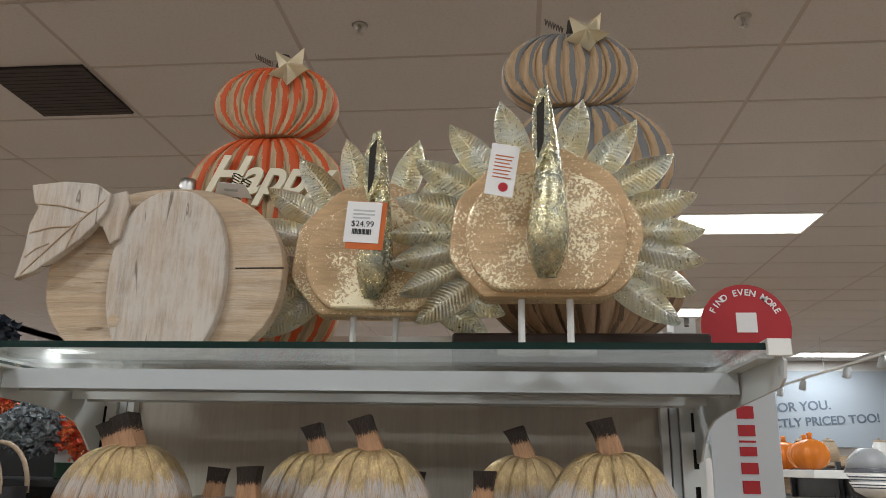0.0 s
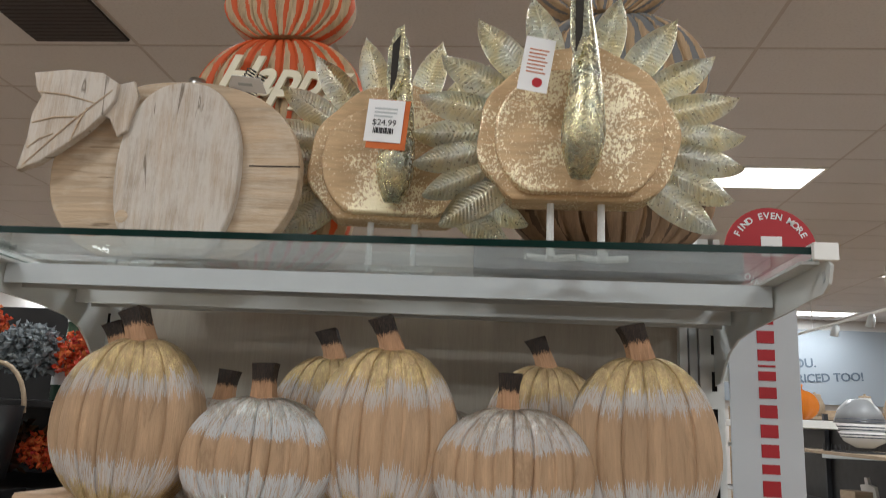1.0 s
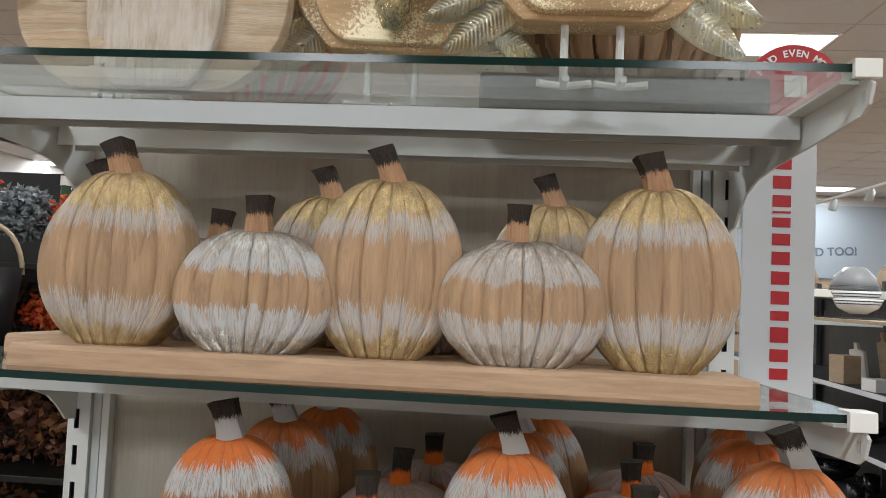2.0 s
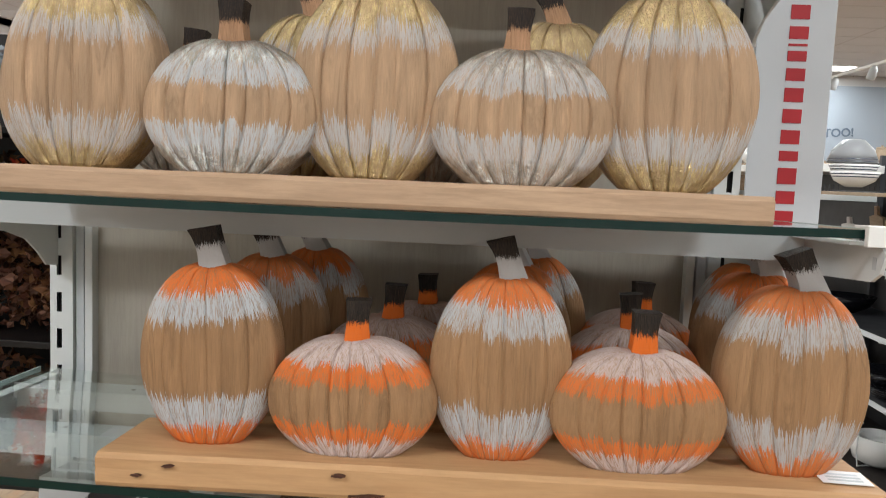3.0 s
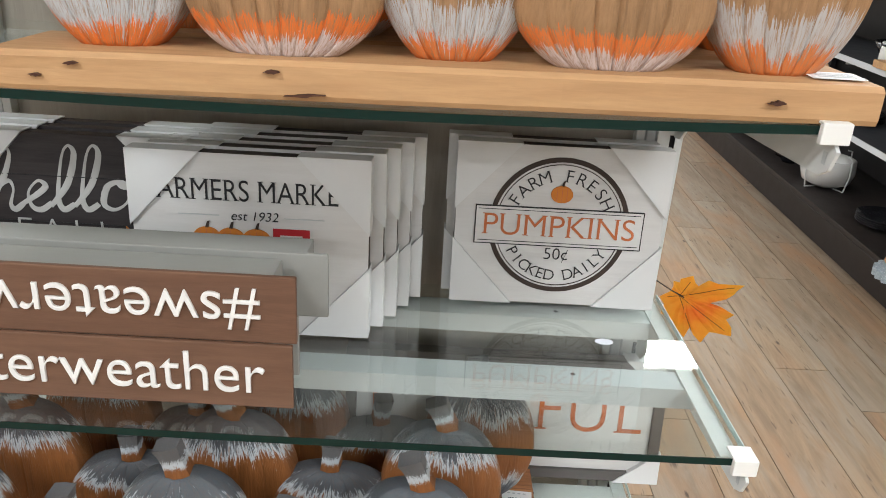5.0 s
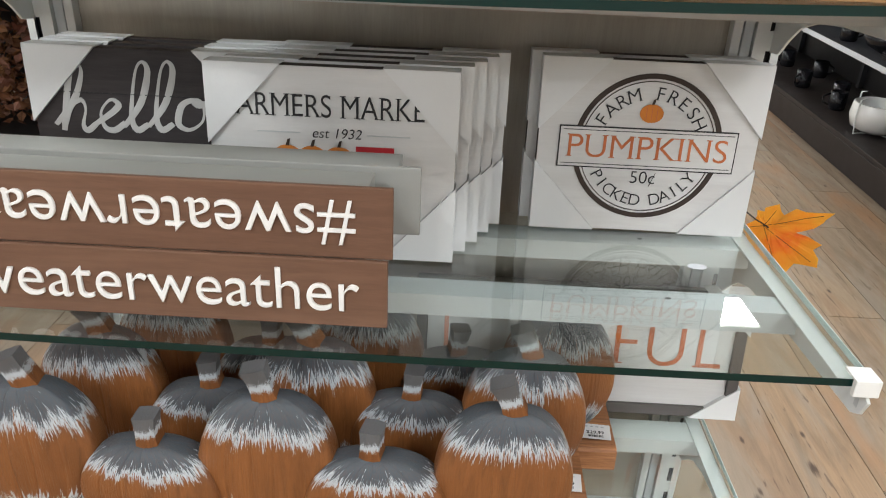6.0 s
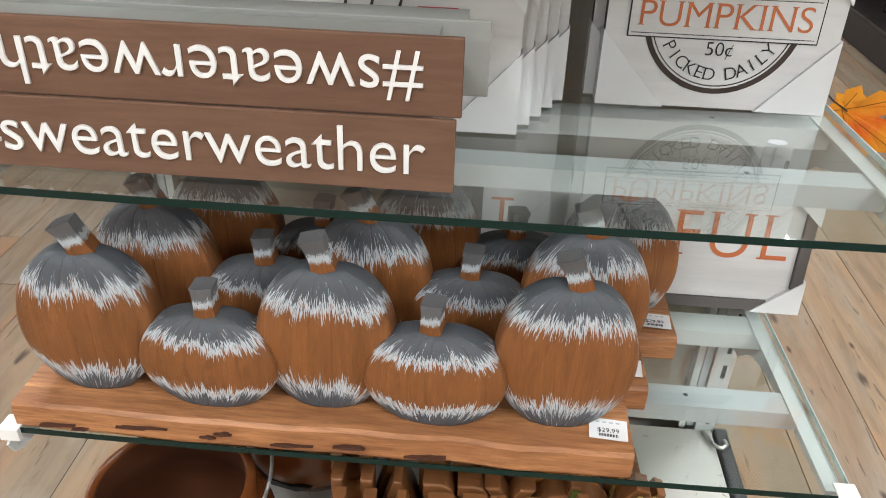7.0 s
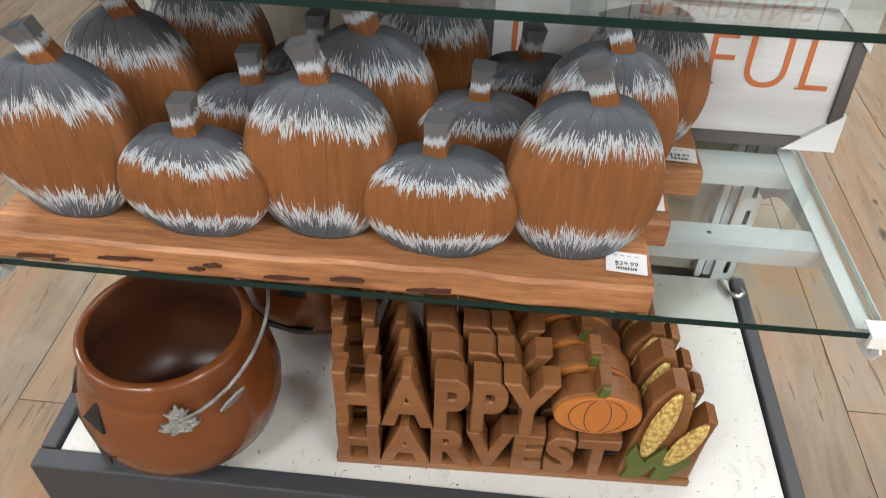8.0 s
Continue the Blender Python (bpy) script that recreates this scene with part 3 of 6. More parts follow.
def shelving_bay():
    t = thing("shelving_bay", pose(0, 0.03, 0), "grey-white slotted steel shelving bay with a pale back panel", "shelving")
    # slotted uprights
    for side in (-1, 1):
        bm = bmesh.new()
        x0, x1 = (-0.457, -0.425) if side < 0 else (0.425, 0.457)
        sx = -0.444 if side < 0 else 0.444
        a, b = sx - 0.0035, sx + 0.0035
        z0, z1, y = 0.02, 1.80, -0.03
        for xa, xb in ((x0, a), (b, x1)):
            bm.faces.new([bm.verts.new(c) for c in ((xa, y, z0), (xb, y, z0), (xb, y, z1), (xa, y, z1))])
        z = 1.292 + 0.0508 * 10
        edges = []
        while z > 0.06:
            edges.append(z)
            z -= 0.0508
        last = z1
        for z in edges:
            if z + 0.0135 < last:
                bm.faces.new([bm.verts.new(c) for c in ((a, y, z + 0.0135), (b, y, z + 0.0135), (b, y, last), (a, y, last))])
            last = z - 0.0135
        bm.faces.new([bm.verts.new(c) for c in ((a, y, z0), (b, y, z0), (b, y, last), (a, y, last))])
        for xa in (x0, x1):
            bm.faces.new([bm.verts.new(c) for c in ((xa, y, z0), (xa, y + 0.05, z0), (xa, y + 0.05, z1), (xa, y, z1))])
        bm.faces.new([bm.verts.new(c) for c in ((x0, y, z1), (x1, y, z1), (x1, y + 0.05, z1), (x0, y + 0.05, z1))])
        part("upright", bm, WHITE_STEEL, t)
        # solid black bar: the shade seen through the slots, given as colour
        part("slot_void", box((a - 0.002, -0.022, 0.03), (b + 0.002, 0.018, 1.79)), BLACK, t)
        # trim strips between upright and panel
        xs = (-0.424, -0.412) if side < 0 else (0.412, 0.424)
        part("panel_trim", box((xs[0], -0.024, 0.25), (xs[1], 0.0, 1.78), 0.001), GREY_STEEL, t)
        xs = (-0.409, -0.398) if side < 0 else (0.398, 0.409)
        part("panel_trim", box((xs[0], -0.028, 0.25), (xs[1], 0.0, 1.78), 0.001), WHITE_STEEL, t)
    part("back_panel", box((-0.425, -0.012, 0.25), (0.425, 0.012, 1.70)), PANEL, t, "pale grey wood-grain back panel")
    part("rear_panel", box((-0.457, 0.022, 0.02), (0.457, 0.03, 1.78)), WHITE_STEEL, t)
    # base with its deck
    part("deck", box((-0.452, -0.445, 0.225), (0.452, -0.031, 0.25), 0.002), DECK, t, "scuffed white base deck")
    bm = bmesh.new()
    add_box(bm, (-0.476, -0.475, 0.12), (0.476, -0.448, 0.256), 0.003)
    add_box(bm, (-0.476, -0.447, 0.12), (-0.455, -0.03, 0.256), 0.003)
    add_box(bm, (0.455, -0.447, 0.12), (0.476, -0.03, 0.256), 0.003)
    part("base_frame", bm, DARK_STEEL, t, "charcoal frame round the deck")
    part("kick_plate", box((-0.455, -0.44, 0.0), (0.455, -0.05, 0.2)), BLACK, t)
    return t


shelving_bay()


def bracket_outline():
    """Side profile of a shelf arm: (y, z) below the glass."""
    lower = [(-0.388, -0.034), (-0.375, -0.041), (-0.27, -0.046), (-0.17, -0.050), (-0.11, -0.056), (-0.07, -0.068), (-0.045, -0.086), (-0.025, -0.105), (0.0, -0.108)]
    upper = [(0.0, -0.011), (-0.385, -0.011), (-0.395, -0.018)]
    return lower + upper


def glass_shelf(k):
    t = thing("glass_shelf", on_shelf(k), "clear green-edged glass shelf on white steel arms", "shelf", "glass shelves")
    pane = part("glass_pane", sagging_slab(k, -0.449, 0.449, FRONT, -0.035, -0.0062, 0.0), GLASS, t)
    pane.visible_shadow = False
    part("front_edge", sagging_slab(k, -0.449, 0.449, FRONT - 0.0012, FRONT - 0.0001, -0.0066, 0.0004), EDGE, t, "dark green polished edge")
    for x in (-0.4502, 0.4492):
        part("side_edge", box((x, FRONT, -0.0066), (x + 0.001, -0.035, 0.0004)), SIDE_EDGE, t, "pale ground edge")
    for s in (-1, 1):
        bm = bmesh.new()
        prof = bracket_outline()
        x0, x1 = s * 0.4445, s * 0.4475
        va = [bm.verts.new((x0, y, z)) for y, z in prof]
        vb = [bm.verts.new((x1, y, z)) for y, z in prof]
        bm.faces.new(va)
        bm.faces.new(vb[::-1])
        for i in range(len(prof)):
            j = (i + 1) % len(prof)
            bm.faces.new((va[i], va[j], vb[j], vb[i]))
        # ledge on which the glass lies
        add_box(bm, (min(s * 0.4445, s * 0.428), -0.37, -0.0125), (max(s * 0.4445, s * 0.428), -0.03, -0.0095))
        arm = part("arm", bm, WHITE_STEEL, t)
        part("slotted_hole", box((min(s * 0.4438, s * 0.444), -0.383, -0.031), (max(s * 0.4438, s * 0.444), -0.377, -0.021)), GREY_STEEL, arm)
        bm = bmesh.new()
        xa, xb = sorted((s * 0.431, s * 0.4535))
        add_box(bm, (xa, -0.392, 0.0012), (xb, -0.370, 0.0036), 0.0008)
        add_box(bm, (xa, -0.3935, -0.013), (xb, -0.3875, 0.0034), 0.0008)
        part("corner_clip", bm, CLIP, t, "white plastic corner clip")
    # crossbars under the glass
    for y0, y1 in ((-0.252, -0.215), (-0.098, -0.055)):
        prof = [(y0, -0.036), (y0, -0.012), (y1, -0.012), (y1, -0.036), (y1 - 0.002, -0.036), (y1 - 0.002, -0.014), (y0 + 0.002, -0.014), (y0 + 0.002, -0.036)]
        bm = bmesh.new()
        ends = [[bm.verts.new((x, y, z)) for y, z in prof] for x in (-0.441, 0.441)]
        for i in range(8):
            j = (i + 1) % 8
            bm.faces.new((ends[0][i], ends[0][j], ends[1][j], ends[1][i]))
        bm.faces.new(ends[0])
        bm.faces.new(ends[1][::-1])
        bar = part("crossbar", bm, GREY_STEEL if y0 < -0.2 else WHITE_STEEL, t)
        for x in (-0.30, 0.31):
            part("screw_hole", lathe([(0.0025, 0), (0.003, 0.0004)], 10), BLACK, bar, m=pose(x, y0 + 0.02, -0.0119))


for k in range(5):
    glass_shelf(k)


# ---- pumpkins in rows on live-edge boards ----
def pumpkin_mesh(name, half, height, depth, mat, ribs=9, groove=0.0022, cut=0.88, seed=0):
    """A thick slab-like carved pumpkin: domed faces with fine cut grooves that meet at the stalk and the small flat foot, a crease, then rounded sides; its base stands at z = 0."""
    rnd = random.Random(seed)
    bm = bmesh.new()
    uv = bm.loops.layers.uv.new("UVMap")
    lat, face_n, side_n = 30, 132, 9
    b = height / (1 + cut)
    low = -math.asin(cut)
    lines = [(-1 + 2 * k / ribs + rnd.uniform(-0.22, 0.22) / ribs, rnd.uniform(-0.03, 0.03), rnd.uniform(0, 6.28), rnd.uniform(0.5, 1.2)) for k in range(1, ribs)]
    rows = []
    for j in range(lat + 1):
        th = low + (math.pi / 2 - low) * j / lat
        ct = max(math.cos(th), 0.0)
        wide = half * ct ** (0.92 if th > 0 else 1.22)
        thick = depth / 2 * (ct ** 0.55 if th > 0 else ct ** 0.22)
        z0 = b * cut + b * math.sin(th)
        ring = []
        for i in range(face_n + 1):
            u = -1 + 2 * i / face_n
            g, f = 0.0, 0.0
            for c, bend, ph, deep in lines:
                d = (u - c - bend * math.sin(2 * th + ph)) / 0.013
                if abs(d) < 4:
                    g = max(g, deep * math.exp(-d * d))
            cell = (u + 1) / 2 * ribs % 1.0
            f = 0.7 * groove * (1 - (2 * cell - 1) ** 2) * ct ** 0.5
            y = -thick * (1 - 0.30 * abs(u) ** 2.4) - f + groove * g * min(1.0, ct * 3)
            ring.append((u * 0.92 * wide, y, (u + 1) / 2))
        for i in range(1, side_n):
            a = -math.pi / 2 + math.pi * i / side_n
            ring.append((wide * (0.92 + 0.08 * math.cos(a) ** 0.7), 0.70 * thick * math.sin(a), 1 + 0.22 * i / side_n))
        for i in range(17):
            u = 1 - 2 * i / 16
            ring.append((u * 0.92 * wide, thick * (1 - 0.30 * abs(u) ** 2.4), 1.22 + (1 - u) / 2))
        for i in range(1, side_n):
            a = math.pi / 2 - math.pi * i / side_n
            ring.append((-wide * (0.92 + 0.08 * math.cos(a) ** 0.7), 0.70 * thick * math.sin(a), -0.22 * (1 - i / side_n)))
        row = []
        for x, y, u in ring:
            dip = 0.05 * b * math.exp(-(x / (0.2 * half)) ** 2) * max(0.0, math.sin(th)) ** 6
            row.append((bm.verts.new((x, y, z0 - dip)), u, j / lat))
        rows.append(row)
    n = len(rows[0])
    for a, c in zip(rows, rows[1:]):
        for i in range(n):
            k = (i + 1) % n
            quad = (a[i], a[k], c[k], c[i])
            f = bm.faces.new([q[0] for q in quad])
            for loop, q in zip(f.loops, quad):
                loop[uv].uv = (q[1], q[2])
    bm.faces.new([q[0] for q in rows[0]][::-1])
    me = mesh_of(name, bm, mat, True)
    me.polygons[-1].use_smooth = False
    return me


def stem_mesh(name, mat, h=0.036, w=0.024, lean=0.0, depth=0.022):
    """A short square-cut stalk that flares to its foot."""
    bm = bmesh.new()
    rows = []
    for k in range(6):
        f = k / 5
        ww = w * (1.12 - 0.35 * math.sin(f * math.pi * 0.75) + 0.18 * f)
        x = lean * f * f
        ring = [bm.verts.new((x + sx * ww / 2, sy * depth / 2, -0.004 + (h + 0.004) * f + (0.10 * sx * w * lean / 0.01 * -0.5 if k == 5 else 0))) for sx, sy in ((-1, -1), (-0.3, -1.15), (0.4, -1.1), (1, -0.9), (1, 0.9), (0, 1.1), (-1, 1))]
        rows.append(ring)
    n = len(rows[0])
    for a, b in zip(rows, rows[1:]):
        for i in range(n):
            bm.faces.new((a[i], a[(i + 1) % n], b[(i + 1) % n], b[i]))
    bm.faces.new(rows[0][::-1])
    bm.faces.new(rows[-1])
    return mesh_of(name, bm, mat)


def board_mesh(name, length, depth, thick, mat, seed=0, live=0.004):
    """A timber board with a wavy, worn front edge."""
    bm = bmesh.new()
    n = 28
    rows = []
    for i in range(n + 1):
        x = -length / 2 + length * i / n
        w = live * (noise.noise(Vector((x * 5, seed, 0))) + 0.5 * noise.noise(Vector((x * 17, seed, 3))))
        h = 0.25 * live * noise.noise(Vector((x * 8, seed, 7)))
        y0, y1, c = -depth / 2 + w, depth / 2, 0.004
        rows.append([bm.verts.new(p) for p in ((x, y0 + 0.5 * c, 0), (x, y0, c), (x, y0 - 0.35 * w, thick * 0.55), (x, y0 + 0.2 * w, thick - c + h), (x, y0 + c, thick + h), (x, y1 - c, thick), (x, y1, thick - c), (x, y1, 0))])
    k = len(rows[0])
    for a, b in zip(rows, rows[1:]):
        for i in range(k):
            bm.faces.new((a[i], a[(i + 1) % k], b[(i + 1) % k], b[i]))
    bm.faces.new(rows[0][::-1])
    bm.faces.new(rows[-1])
    return mesh_of(name, bm, mat)


def label_mesh(w, d):
    return box((-w / 2, -d / 2, 0), (w / 2, d / 2, 0.0006))


GOLD, SILVER, CREAM = (0.53, 0.44, 0.21), (0.50, 0.55, 0.56), (0.50, 0.55, 0.585)
ORANGE, PINKISH, GREY = (0.74, 0.15, 0.014), (0.60, 0.50, 0.485), (0.062, 0.083, 0.100)
TAN, OAK, TEAK = (0.435, 0.285, 0.172), (0.335, 0.190, 0.093), (0.235, 0.088, 0.027)

M_TALL_A = brushed_bands("tan_timber_gold_and_white", TAN, [(0.13, GOLD), (0.27, CREAM), (0.66, None), (0.77, CREAM), (1.0, GOLD)], foil=(0, 4), cover=0.66, ragged=0.13)
M_SQUAT_A = brushed_bands("tan_timber_silver_and_white", TAN, [(0.16, SILVER), (0.36, CREAM), (0.64, None), (0.80, CREAM), (1.0, SILVER)], foil=(0, 4), cover=0.88, ragged=0.10, ribs=8.0)
M_TALL_B = brushed_bands("brown_timber_orange_and_white", OAK, [(0.10, ORANGE), (0.27, CREAM), (0.68, None), (0.84, CREAM), (1.0, ORANGE)], cover=0.92, ragged=0.115)
M_SQUAT_B = brushed_bands("brown_timber_white_over_orange", OAK, [(0.14, PINKISH), (0.27, ORANGE), (0.61, None), (0.78, ORANGE), (1.0, PINKISH)], cover=0.97, ragged=0.115, ribs=8.0)
M_TALL_C = brushed_bands("red_timber_grey_and_white", TEAK, [(0.13, GREY), (0.205, CREAM), (0.72, None), (0.80, CREAM), (1.0, GREY)], thin=0.24, ragged=0.18, rough=0.38)
M_SQUAT_C = brushed_bands("red_timber_grey_and_white_low", TEAK, [(0.16, GREY), (0.25, CREAM), (0.70, None), (0.79, CREAM), (1.0, GREY)], thin=0.24, ragged=0.18, rough=0.38)
BLACKTIP = (0.008, 0.007, 0.007)
S_A = brushed_bands("stalk_tan_black_tip", (0.44, 0.25, 0.14), [(0.55, None), (1.0, BLACKTIP)], solid=0.9, ragged=0.22)
S_B = brushed_bands("stalk_white_black_tip", TAN, [(0.60, (0.52, 0.52, 0.52)), (1.0, BLACKTIP)], solid=0.9, ragged=0.22)
S_B2 = brushed_bands("stalk_orange_black_tip", TAN, [(0.50, ORANGE), (1.0, BLACKTIP)], solid=0.9, ragged=0.22)
S_C = brushed_bands("stalk_brown_grey_tip", TEAK, [(0.42, None), (0.62, CREAM), (1.0, (0.13, 0.135, 0.14))], solid=0.9, ragged=0.22)
B_A = wood("pale_board", (0.52, 0.36, 0.235), (0.37, 0.24, 0.15), "X", 0.6, 5.0)
B_B = wood("honey_board", (0.56, 0.345, 0.172), (0.40, 0.21, 0.095), "X", 0.55, 5.0, None, 0.3)
B_C = wood("red_brown_board", (0.54, 0.25, 0.105), (0.19, 0.066, 0.026), "X", 0.42, 6.0, None, 0.8)


BARK = painted("dark_bark", (0.075, 0.030, 0.018), 0.7, 0.3)


def pumpkin_row(m, kit, label, spots, board, group, tag=True, marks=(), price=""):
    """Five carved pumpkins fixed to one board. spots: (squat?, x, y, stalk shift)."""
    tall, squat, stem_t, stem_s, board_me = kit
    t = thing("pumpkin_row_ornament", m, label, "ornament", group)
    rnd = random.Random(int(1000 * abs(m.translation.y) + 100 * m.translation.z))
    bd = part("board", board_me, None, t)
    for x, z, a, c in marks:
        part("bark_mark", prism([(x + a * math.cos(q) * rnd.uniform(0.55, 1.35), z + c * math.sin(q) * abs(math.sin(q)) * rnd.uniform(0.4, 1.5) + 0.05 * a * math.cos(q)) for q in [2 * math.pi * k / 14 for k in range(14)]], -0.0568, -0.045), BARK, bd, "dark knot in the timber")
    for i, (low, x, y, lean) in enumerate(spots):
        me = (squat if low else tall)[i % 2]
        p = part("pumpkin", me, None, t, m=pose(x, y, board - 0.0008, 0, rnd.uniform(-1.2, 1.2), rnd.uniform(-3, 3)))
        h = max(v.co.z for v in me.vertices)
        part("stalk", (stem_s if low else stem_t)[i % 2], None, p, m=pose(lean, 0, h * 0.972, 0, rnd.uniform(-7, 3) if low else rnd.uniform(-20, -7), rnd.uniform(-12, 12)))
    if tag:
        lb = part("price_label", label_mesh(0.04, 0.03), PAPER, t, m=pose(0.305, -0.018, board + 0.0015, 0, 0, -4))
        if price:
            part("price_lettering", text_mesh(price, 0.0085, INK, 0.0001, 0.0), None, lb, m=pose(0.0, -0.0025, 0.0008, -90))
            for k in range(13):
                part("print_bar", box((-0.010 + 0.0016 * k, -0.0115, 0.0007), (-0.0092 + 0.0016 * k + 0.0003 * (k % 2), -0.0075, 0.0009)), INK, lb)
            for k in range(4):
                part("print_bar", box((-0.013 + 0.007 * k, 0.0085, 0.0007), (-0.009 + 0.007 * k, 0.0105, 0.0009)), GREY_STEEL, lb)
        else:
            for k in range(3):
                part("print_bar", box((-0.014, -0.010 + 0.007 * k, 0.0007), (0.014, -0.0065 + 0.007 * k, 0.0009)), SIGN_GREY if k == 2 else GREY_STEEL, lb)
    return t


def kit(mt, ms, st, ss, board_mat, seed, half, high, thick=0.029, groove=0.0020, ribs=(6, 8)):
    tall = [pumpkin_mesh("pumpkin", half[0], high[0], 0.056, mt, ribs[0], groove, 0.85, seed + k) for k in range(2)]
    squat = [pumpkin_mesh("pumpkin", half[1], high[1], 0.056, ms, ribs[1], groove, 0.80, seed + 5 + k) for k in range(2)]
    stem_t = [stem_mesh("stalk", st, 0.038, 0.024, l) for l in (-0.006, 0.003)]
    stem_s = [stem_mesh("stalk", ss, 0.036, 0.022, l) for l in (-0.003, 0.002)]
    return tall, squat, stem_t, stem_s, board_mesh("board", 0.658, 0.105, thick, board_mat, seed, 0.006 if seed > 40 else 0.0025)


KIT_A = kit(M_TALL_A, M_SQUAT_A, S_A, S_A, B_A, 11, (0.073, 0.0775), (0.172, 0.117), 0.0235, 0.0028)
KIT_B = kit(M_TALL_B, M_SQUAT_B, S_B, S_B2, B_B, 27, (0.0635, 0.0760), (0.164, 0.104))
KIT_C = kit(M_TALL_C, M_SQUAT_C, S_C, S_C, B_C, 43, (0.0735, 0.0755), (0.170, 0.111), 0.034, 0.0010, (5, 6))


def spots_of(x0, xs, back=0.006, fwd=-0.006):
    return [(i % 2 == 1, x - x0, fwd if i % 2 else back, s) for i, (x, s) in enumerate(xs)]


SA = spots_of(0.034, [(-0.222, -0.002), (-0.085, -0.002), (0.036, 0.002), (0.164, -0.006), (0.289, 0.002)])
SB = spots_of(0.145, [(-0.102, 0.002), (0.030, 0.002), (0.158, 0.008), (0.277, 0.004), (0.408, 0.012)])
SC = spots_of(-0.107, [(-0.356, 0.010), (-0.226, 0.002), (-0.104, 0.000), (0.014, -0.004), (0.144, 0.006)])
LA = "five tan wooden pumpkins, brushed gold and silver, on pale board"
LB = "five brown wooden pumpkins, brushed orange and white, on honey-coloured board"
LC = "five red-brown wooden pumpkins, brushed grey and white, on live-edge board"
Y_ROW = -0.333
for dx, dy in ((0.0, 0.0), (-0.088, 0.125)):
    pumpkin_row(on_glass(1, 0.034 + dx, Y_ROW + dy, 0.658), KIT_A, LA, SA, 0.0235, "gold and silver pumpkin rows", False)
for dx, dy in ((0.0, 0.0), (0.014, 0.122), (0.042, 0.235)):
    pumpkin_row(on_glass(2, 0.145 + dx, Y_ROW + dy, 0.658), KIT_B, LB, SB, 0.029, "orange pumpkin rows", dy == 0, () if dy else ((-0.118, 0.021, 0.006, 0.0016), (0.251, 0.015, 0.006, 0.0016), (-0.265, 0.021, 0.005, 0.0013), (-0.292, 0.012, 0.0045, 0.0013), (-0.095, 0.005, 0.013, 0.0014)))
for dx, dy in ((0.0, 0.0), (0.030, 0.106), (0.080, 0.204)):
    pumpkin_row(on_glass(4, -0.107 + dx, Y_ROW + dy, 0.658), KIT_C, LC, SC, 0.034, "grey pumpkin rows", True, () if dy else ((-0.285, 0.010, 0.020, 0.0012), (-0.255, 0.007, 0.009, 0.0010), (-0.19, 0.017, 0.026, 0.0015), (-0.115, 0.012, 0.008, 0.0020), (-0.10, 0.018, 0.009, 0.0022), (-0.03, 0.010, 0.020, 0.0018), (0.035, 0.014, 0.016, 0.0022), (0.115, 0.009, 0.018, 0.0016)), "$29.99")


# ---- top shelf ----
def washed_timber(name, timber, wash, along, edge=0.46):
    """Rough-sawn timber with white paint rubbed off the high grain, cracks and warm knots."""
    n = Nodes(name)
    saw = n.noise(n.mapped(scale=along), 130.0, 4, 0.75, 0.3)
    ring = n.noise(n.mapped(scale=along), 34.0, 5, 0.65, 1.6)
    blot = n.noise(n.mapped(), 16.0, 4, 0.65)
    split = n.noise(n.mapped(scale=along), 55.0, 2, 0.5, 0.8)
    base = n.ramp(ring, [(0.32, mul(timber, 0.62)), (0.5, timber), (0.68, mul(timber, 1.3))])
    rub = n.math("ADD", n.math("MULTIPLY", saw, 0.55), n.math("MULTIPLY", blot, 0.45))
    c = n.mix(n.ramp(rub, [(edge - 0.08, (0.25, 0.25, 0.25)), (edge + 0.10, (0.85, 0.85, 0.85))]), base, wash)
    c = n.mix(n.ramp(split, [(0.655, (0, 0, 0)), (0.68, (0.8, 0.8, 0.8)), (0.71, (0, 0, 0))]), c, mul(timber, 0.35))
    n.bump(n.math("ADD", saw, ring), 0.8, 0.0022)
    return n.done(c, 0.8, 0.0, 0.25)


WASHED = washed_timber("whitewashed_timber", (0.37, 0.27, 0.18), (0.62, 0.575, 0.52), (1.0, 0.6, 0.10))
WASHED_X = washed_timber("whitewashed_timber_plain", (0.43, 0.30, 0.185), (0.62, 0.53, 0.42), (0.10, 0.6, 1.0), 0.56)
FOIL = leaf_foil("silver_gold_leaf", (0.78, 0.79, 0.72), (0.80, 0.73, 0.52), 0.30, 0.0008, 30.0)
FOIL_NECK = leaf_foil("aged_metal_leaf", (0.30, 0.31, 0.25), (0.62, 0.55, 0.33), 0.26, 0.0012, 34.0)
FLAKED = flaked("timber_with_gold_flakes", (0.58, 0.40, 0.225), (0.95, 0.86, 0.62), 0.600)
FLAKED2 = flaked("timber_with_gold_flakes_rim", (0.58, 0.40, 0.225), (0.95, 0.86, 0.62), 0.630)
ROPE = painted("white_painted_peg", (0.66, 0.66, 0.64), 0.5, 0.08, 120.0, bump=0.6)
GOLD_METAL = painted("pale_gold_metal", (0.78, 0.70, 0.52), 0.35, 0.1, metal=0.55)
ORANGE_RIB = striped("orange_ribbed_timber", (0.44, 0.32, 0.19), (0.55, 0.085, 0.018), 9, 0.50)
GREY_RIB = striped("grey_ribbed_timber", (0.42, 0.29, 0.17), (0.165, 0.165, 0.165), 9, 0.46)
BARE_RIB = striped("bare_ribbed_timber", (0.30, 0.19, 0.11), (0.11, 0.065, 0.035), 8, 0.25)
CREAM_PAINT = painted("cream_paint", (0.72, 0.66, 0.50), 0.5, 0.05)
